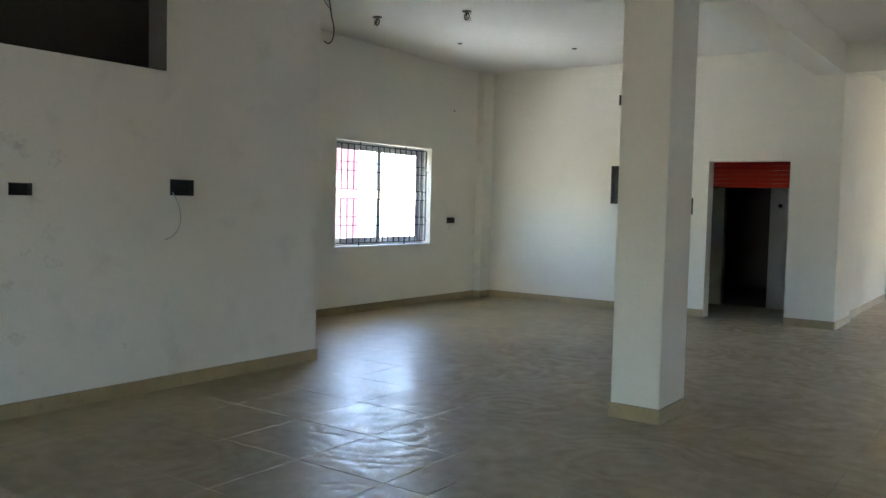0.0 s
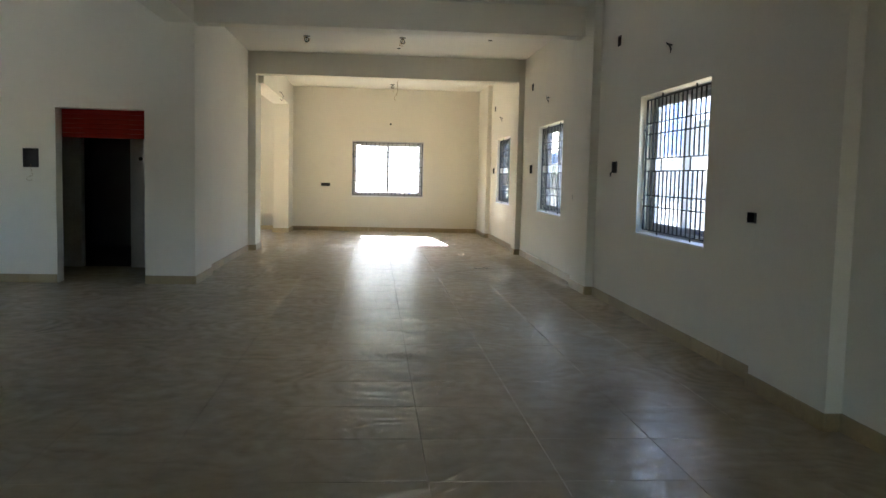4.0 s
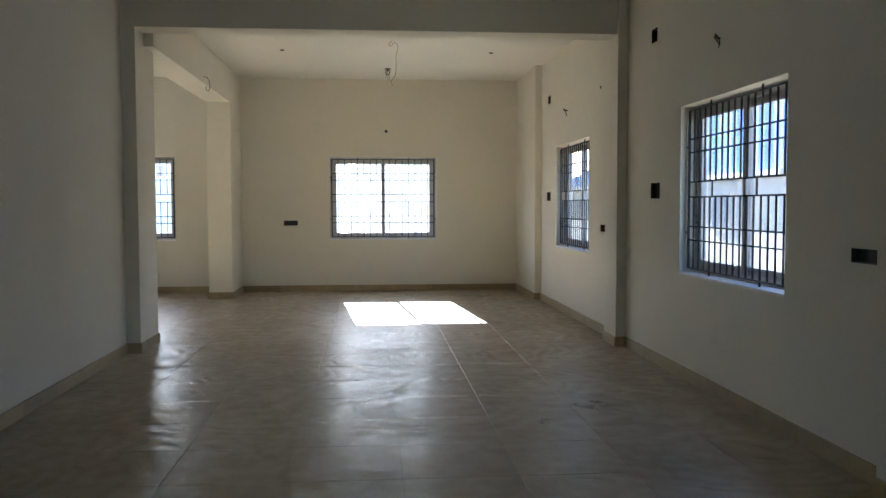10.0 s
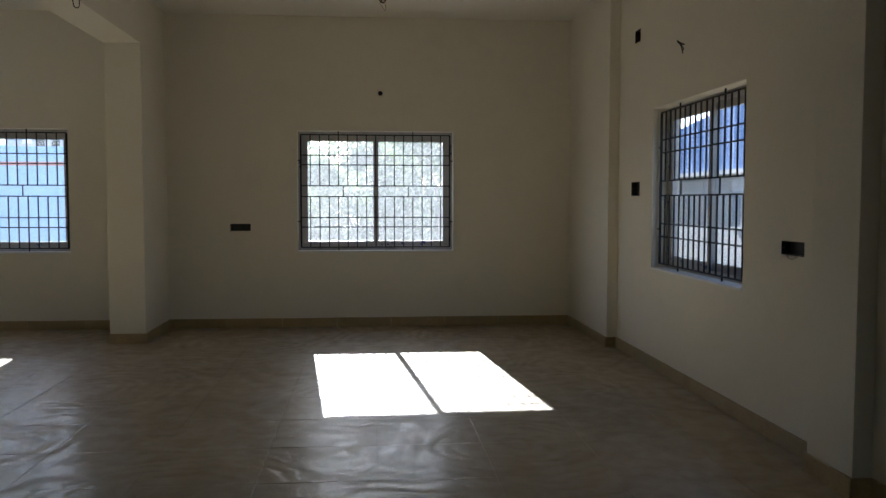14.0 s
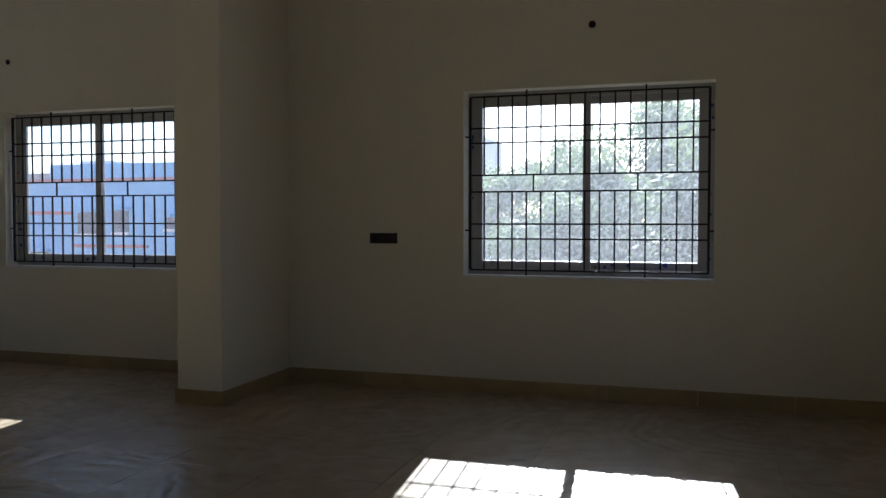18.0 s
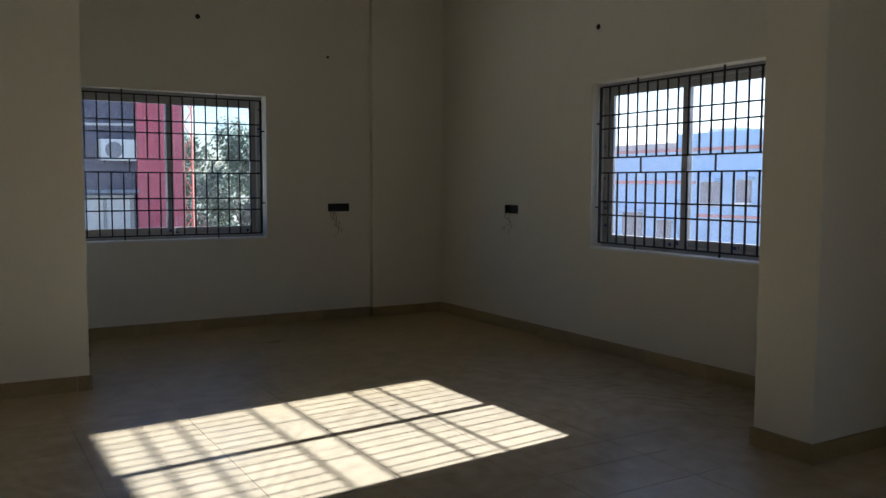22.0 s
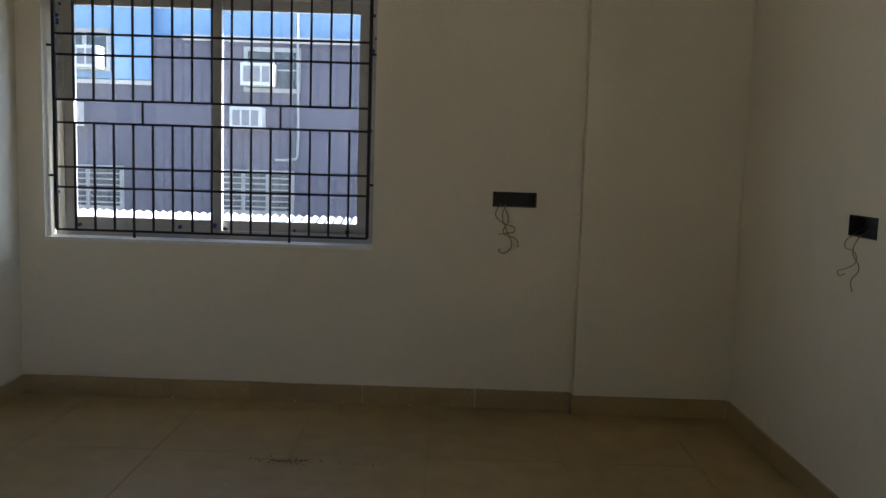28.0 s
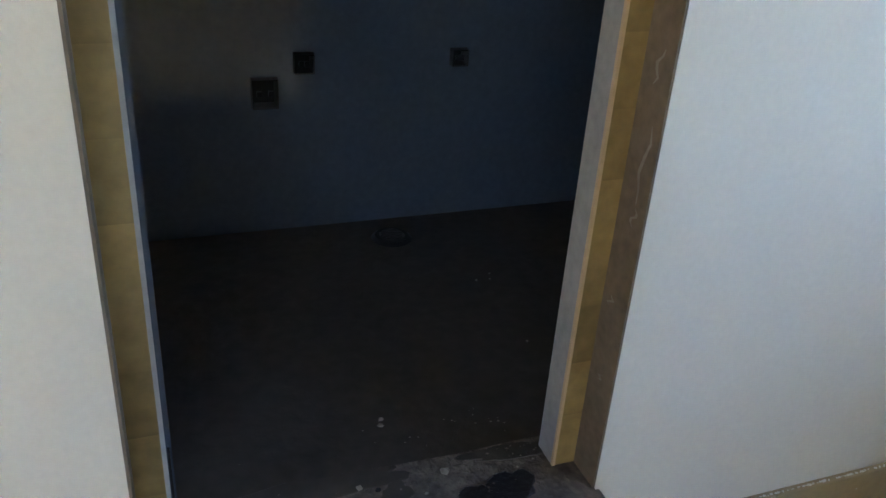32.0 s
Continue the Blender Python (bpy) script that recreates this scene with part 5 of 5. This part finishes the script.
# ---- trees ----
def tree(x, y, height, spread, seed, base=-3.5, leaves=9000, foliage=None):
    rnd = random.Random(seed)
    root = tagged(new("tree"), "leafy green tree with an uneven crown behind the building", "tree", "trees outside")
    bm = bmesh.new()
    levels = []
    for i in range(7):
        f = i / 6
        r = 0.18 * (1 - 0.7 * f)
        cx, cy = x + 0.3 * math.sin(seed + 2 * f), y + 0.2 * math.cos(seed + 3 * f)
        levels.append([bm.verts.new((cx + r * math.cos(a), cy + r * math.sin(a), base + f * height * 0.7)) for a in [2 * math.pi * k / 8 for k in range(8)]])
    for a, b in zip(levels, levels[1:]):
        for k in range(8):
            bm.faces.new((a[k], a[(k + 1) % 8], b[(k + 1) % 8], b[k]))
    part("trunk", bm, BARK, root)
    clumps = []
    for k in range(16):
        a, f = rnd.uniform(0, 6.28), rnd.uniform(0.3, 1.0)
        d = spread * rnd.uniform(0.2, 0.95) * (1 - 0.5 * max(0, f - 0.6))
        clumps.append((Vector((x + d * math.cos(a), y + d * math.sin(a), base + height * f * 0.95)), rnd.uniform(0.5, 1.1) * spread * 0.38))
    for c, r in clumps[:7]:
        s = Vector((x, y, base + height * 0.45))
        tube("limb", [s, (s + c) / 2 + Vector((0, 0, 0.3)), c], 0.05, BARK, root, res=0)
    verts, faces = [], []
    for k in range(leaves):
        c, r = clumps[k % len(clumps)]
        v = Vector((rnd.gauss(0, 1), rnd.gauss(0, 1), rnd.gauss(0, 0.8))).normalized() * r * rnd.uniform(0.4, 1.05)
        p = c + v
        n = (v.normalized() + Vector((rnd.uniform(-1, 1), rnd.uniform(-1, 1), rnd.uniform(-0.2, 1)))).normalized()
        u = n.orthogonal().normalized() * rnd.uniform(0.06, 0.13)
        w = n.cross(u).normalized() * rnd.uniform(0.03, 0.06)
        i = len(verts)
        verts += [p - u, p + w, p + u + n * 0.02, p - w]
        faces.append((i, i + 1, i + 2, i + 3))
    me = bpy.data.meshes.new("crown")
    me.from_pydata(verts, [], faces)
    me.materials.append(foliage or LEAF)
    crown = new("crown", me)
    crown.parent = root


for k, (x, y, h, s) in enumerate(((-1.5, 37.5, 5.6, 2.0), (1.2, 36.5, 6.0, 2.1), (3.6, 39.0, 7.6, 2.5), (-4.0, 42.0, 6.6, 2.2), (1.0, 44.0, 8.6, 2.8), (6.2, 41.0, 8.0, 2.4), (-1.5, 49.0, 7.8, 2.8), (4.0, 52.0, 10.5, 3.2), (9.0, 56.0, 9.5, 3.0), (-7.0, 56.0, 7.5, 3.0), (0.0, 40.5, 6.6, 2.2), (2.6, 43.0, 8.6, 2.6), (-2.6, 45.0, 7.4, 2.6), (4.6, 47.0, 9.4, 2.8))):
    tree(x, y, h, s, k + 1)
for k, (x, y, h, s) in enumerate(((-30, 27.0, 6.0, 2.2), (-33, 30.0, 7.2, 2.4), (-28, 30.5, 5.6, 2.0), (-38, 34.0, 8.0, 2.8), (-42, 31.0, 7.2, 2.6))):
    tree(x, y, h, s, k + 30, leaves=9000, foliage=LEAF_GREY)

# ---- skirting ----
SK_H, SK_T, TILE = 0.10, 0.014, 0.605
skirts = setting(new("baseboard"), "beige tile skirting along the foot of the walls", "baseboard")
skirt_cache = {}


def skirt(x0, y0, x1, y1, nx, ny):
    """Tiles along the wall foot from one end to the other; (nx, ny) points into the room."""
    length = math.hypot(x1 - x0, y1 - y0)
    dx, dy = (x1 - x0) / length, (y1 - y0) / length
    s = 0.0
    while s < length - 0.01:
        e = min(s + TILE, length)
        key = round(e - s, 3)
        if key not in skirt_cache:
            bm = bmesh.new()
            v = box(bm, 0.0015, key - 0.0015, 0.0005, SK_T, 0.001, SK_H)
            bmesh.ops.bevel(bm, geom=[ed for ed in bm.edges if all(q.co.z > 0.05 and q.co.y > 0.005 for q in ed.verts)], offset=0.002, segments=1, affect="EDGES")
            skirt_cache[key] = mesh("skirting_tile", bm, SKIRT)
        ob = new("skirting_tile", skirt_cache[key])
        ob.parent = skirts
        ob.matrix_basis = Matrix(((dx, nx, 0, x0 + dx * s), (dy, ny, 0, y0 + dy * s), (0, 0, 1, 0), (0, 0, 0, 1)))
        s = e


T = SK_T
PIL = [(7.9, 8.85), (13.2, 13.97), (18.22, 18.63)]
y = YBACK
for a, b in PIL:
    skirt(XR, y, XR, a, -1, 0)
    skirt(3.57, a, XR - T, a, 0, -1)
    skirt(3.57, a - T, 3.57, b + T, -1, 0)
    skirt(3.57, b, XR - T, b, 0, 1)
    y = b
skirt(XR, 18.63, XR, 22.32, -1, 0)
skirt(3.57, 22.32, XR - T, 22.32, 0, -1)
skirt(3.57, 22.32 - T, 3.57, YF, -1, 0)
skirt(-0.89 + T, YF, 3.57 - T, YF, 0, -1)
skirt(-6.035 + T, YF, -1.235 - T, YF, 0, -1)
skirt(-0.89, 22.9 - T, -0.89, YF, 1, 0)
skirt(-1.235, 22.9 - T, -1.235, YF, -1, 0)
skirt(-1.235, 22.9, -0.89, 22.9, 0, -1)
skirt(-6.035, 23.05, -6.035, YF - T, 1, 0)
skirt(XL + T, 23.05, -6.035 + T, 23.05, 0, -1)
skirt(XL, YB + T, XL, 23.05 - T, 1, 0)
skirt(XL, YB, JR - 0.005, YB, 0, 1)
skirt(JL + 0.005, YB, -4.215 + T, YB, 0, 1)
skirt(-4.287, 18.815, -4.215, YB, 0.9984, -0.0559)
skirt(-4.28 + T, 18.815, XH - 0.05, 18.815, 0, 1)
skirt(XH - 0.05, 18.918, -0.98 + T, 18.92, 0, 1)
skirt(-0.98, 18.27 - T, -0.98, 18.92, 1, 0)
skirt(XH + T, 18.27, -0.98, 18.27, 0, -1)
skirt(XH, 14.70, XH, 18.27, 1, 0)
skirt(XH, 14.70, -1.04, 14.70, 0, 1)
skirt(-1.04, YD - T, -1.04, 14.70 + T, 1, 0)
skirt(-1.62, YD, -1.04, YD, 0, -1)
skirt(-5.98 + T, YD, -2.63, YD, 0, -1)
skirt(-5.98, 13.42 - T, -5.98, YD, 1, 0)
skirt(XL, 13.42, -5.98, 13.42, 0, -1)
skirt(XL, 8.09, XL, 13.42, 1, 0)
skirt(XL + T, 8.09, XN, 8.09, 0, 1)
skirt(XN, YBACK, XN, 8.09 + T, 1, 0)
skirt(-1.375, 7.985, -1.035, 7.985, 0, -1)
skirt(-1.375, 8.455, -1.035, 8.455, 0, 1)
skirt(-1.035, 7.985 - T, -1.035, 8.455 + T, 1, 0)
skirt(-1.375, 7.985 - T, -1.375, 8.455 + T, -1, 0)

# ---- floor tiles ----
slab = setting(block("floor", XL, XR, YBACK, YF, -0.25, -0.004, GROUT), "dusty beige vitrified tile floor with swirl marks", "floor")
ROOMS = [(-4.31, XH - 0.3, 18.815, YF), (XL, -4.31, YB, YF), (XH - 0.3, XR, YBACK, YF), (XN, XH - 0.3, YBACK, 15.4), (XL, XN, 8.09, YD)]
tile_cache = {}
rest = bmesh.new()
X0, Y0 = 1.343, 18.065


def cuts(a, b, origin):
    k = math.ceil((a - origin) / TILE)
    pts = [a]
    while origin + k * TILE < b - 1e-6:
        if origin + k * TILE > a + 1e-6:
            pts.append(origin + k * TILE)
        k += 1
    return pts + [b]


count = 0
for x0, x1, y0, y1 in ROOMS:
    xs, ys = cuts(x0, x1, X0), cuts(y0, y1, Y0)
    for a, b in zip(xs, xs[1:]):
        for c, d in zip(ys, ys[1:]):
            g = 0.0012
            near = c > 4.5 and (a > -0.8 or c > 18.0) and count < 300
            if near:
                key = (round(b - a, 3), round(d - c, 3))
                if key not in tile_cache:
                    bm = bmesh.new()
                    box(bm, g, key[0] - g, g, key[1] - g, -0.006, 0)
                    tile_cache[key] = mesh("floor_tile", bm, FLOOR)
                ob = new("floor_tile", tile_cache[key])
                ob.location = (a, c, 0)
                ob.parent = slab
                count += 1
            else:
                box(rest, a + g, b - g, c + g, d - g, -0.006, 0)
tagged(part("floor_tiles", rest, FLOOR, slab, "beige floor tiles in the rest of the rooms"), kind="stuff")
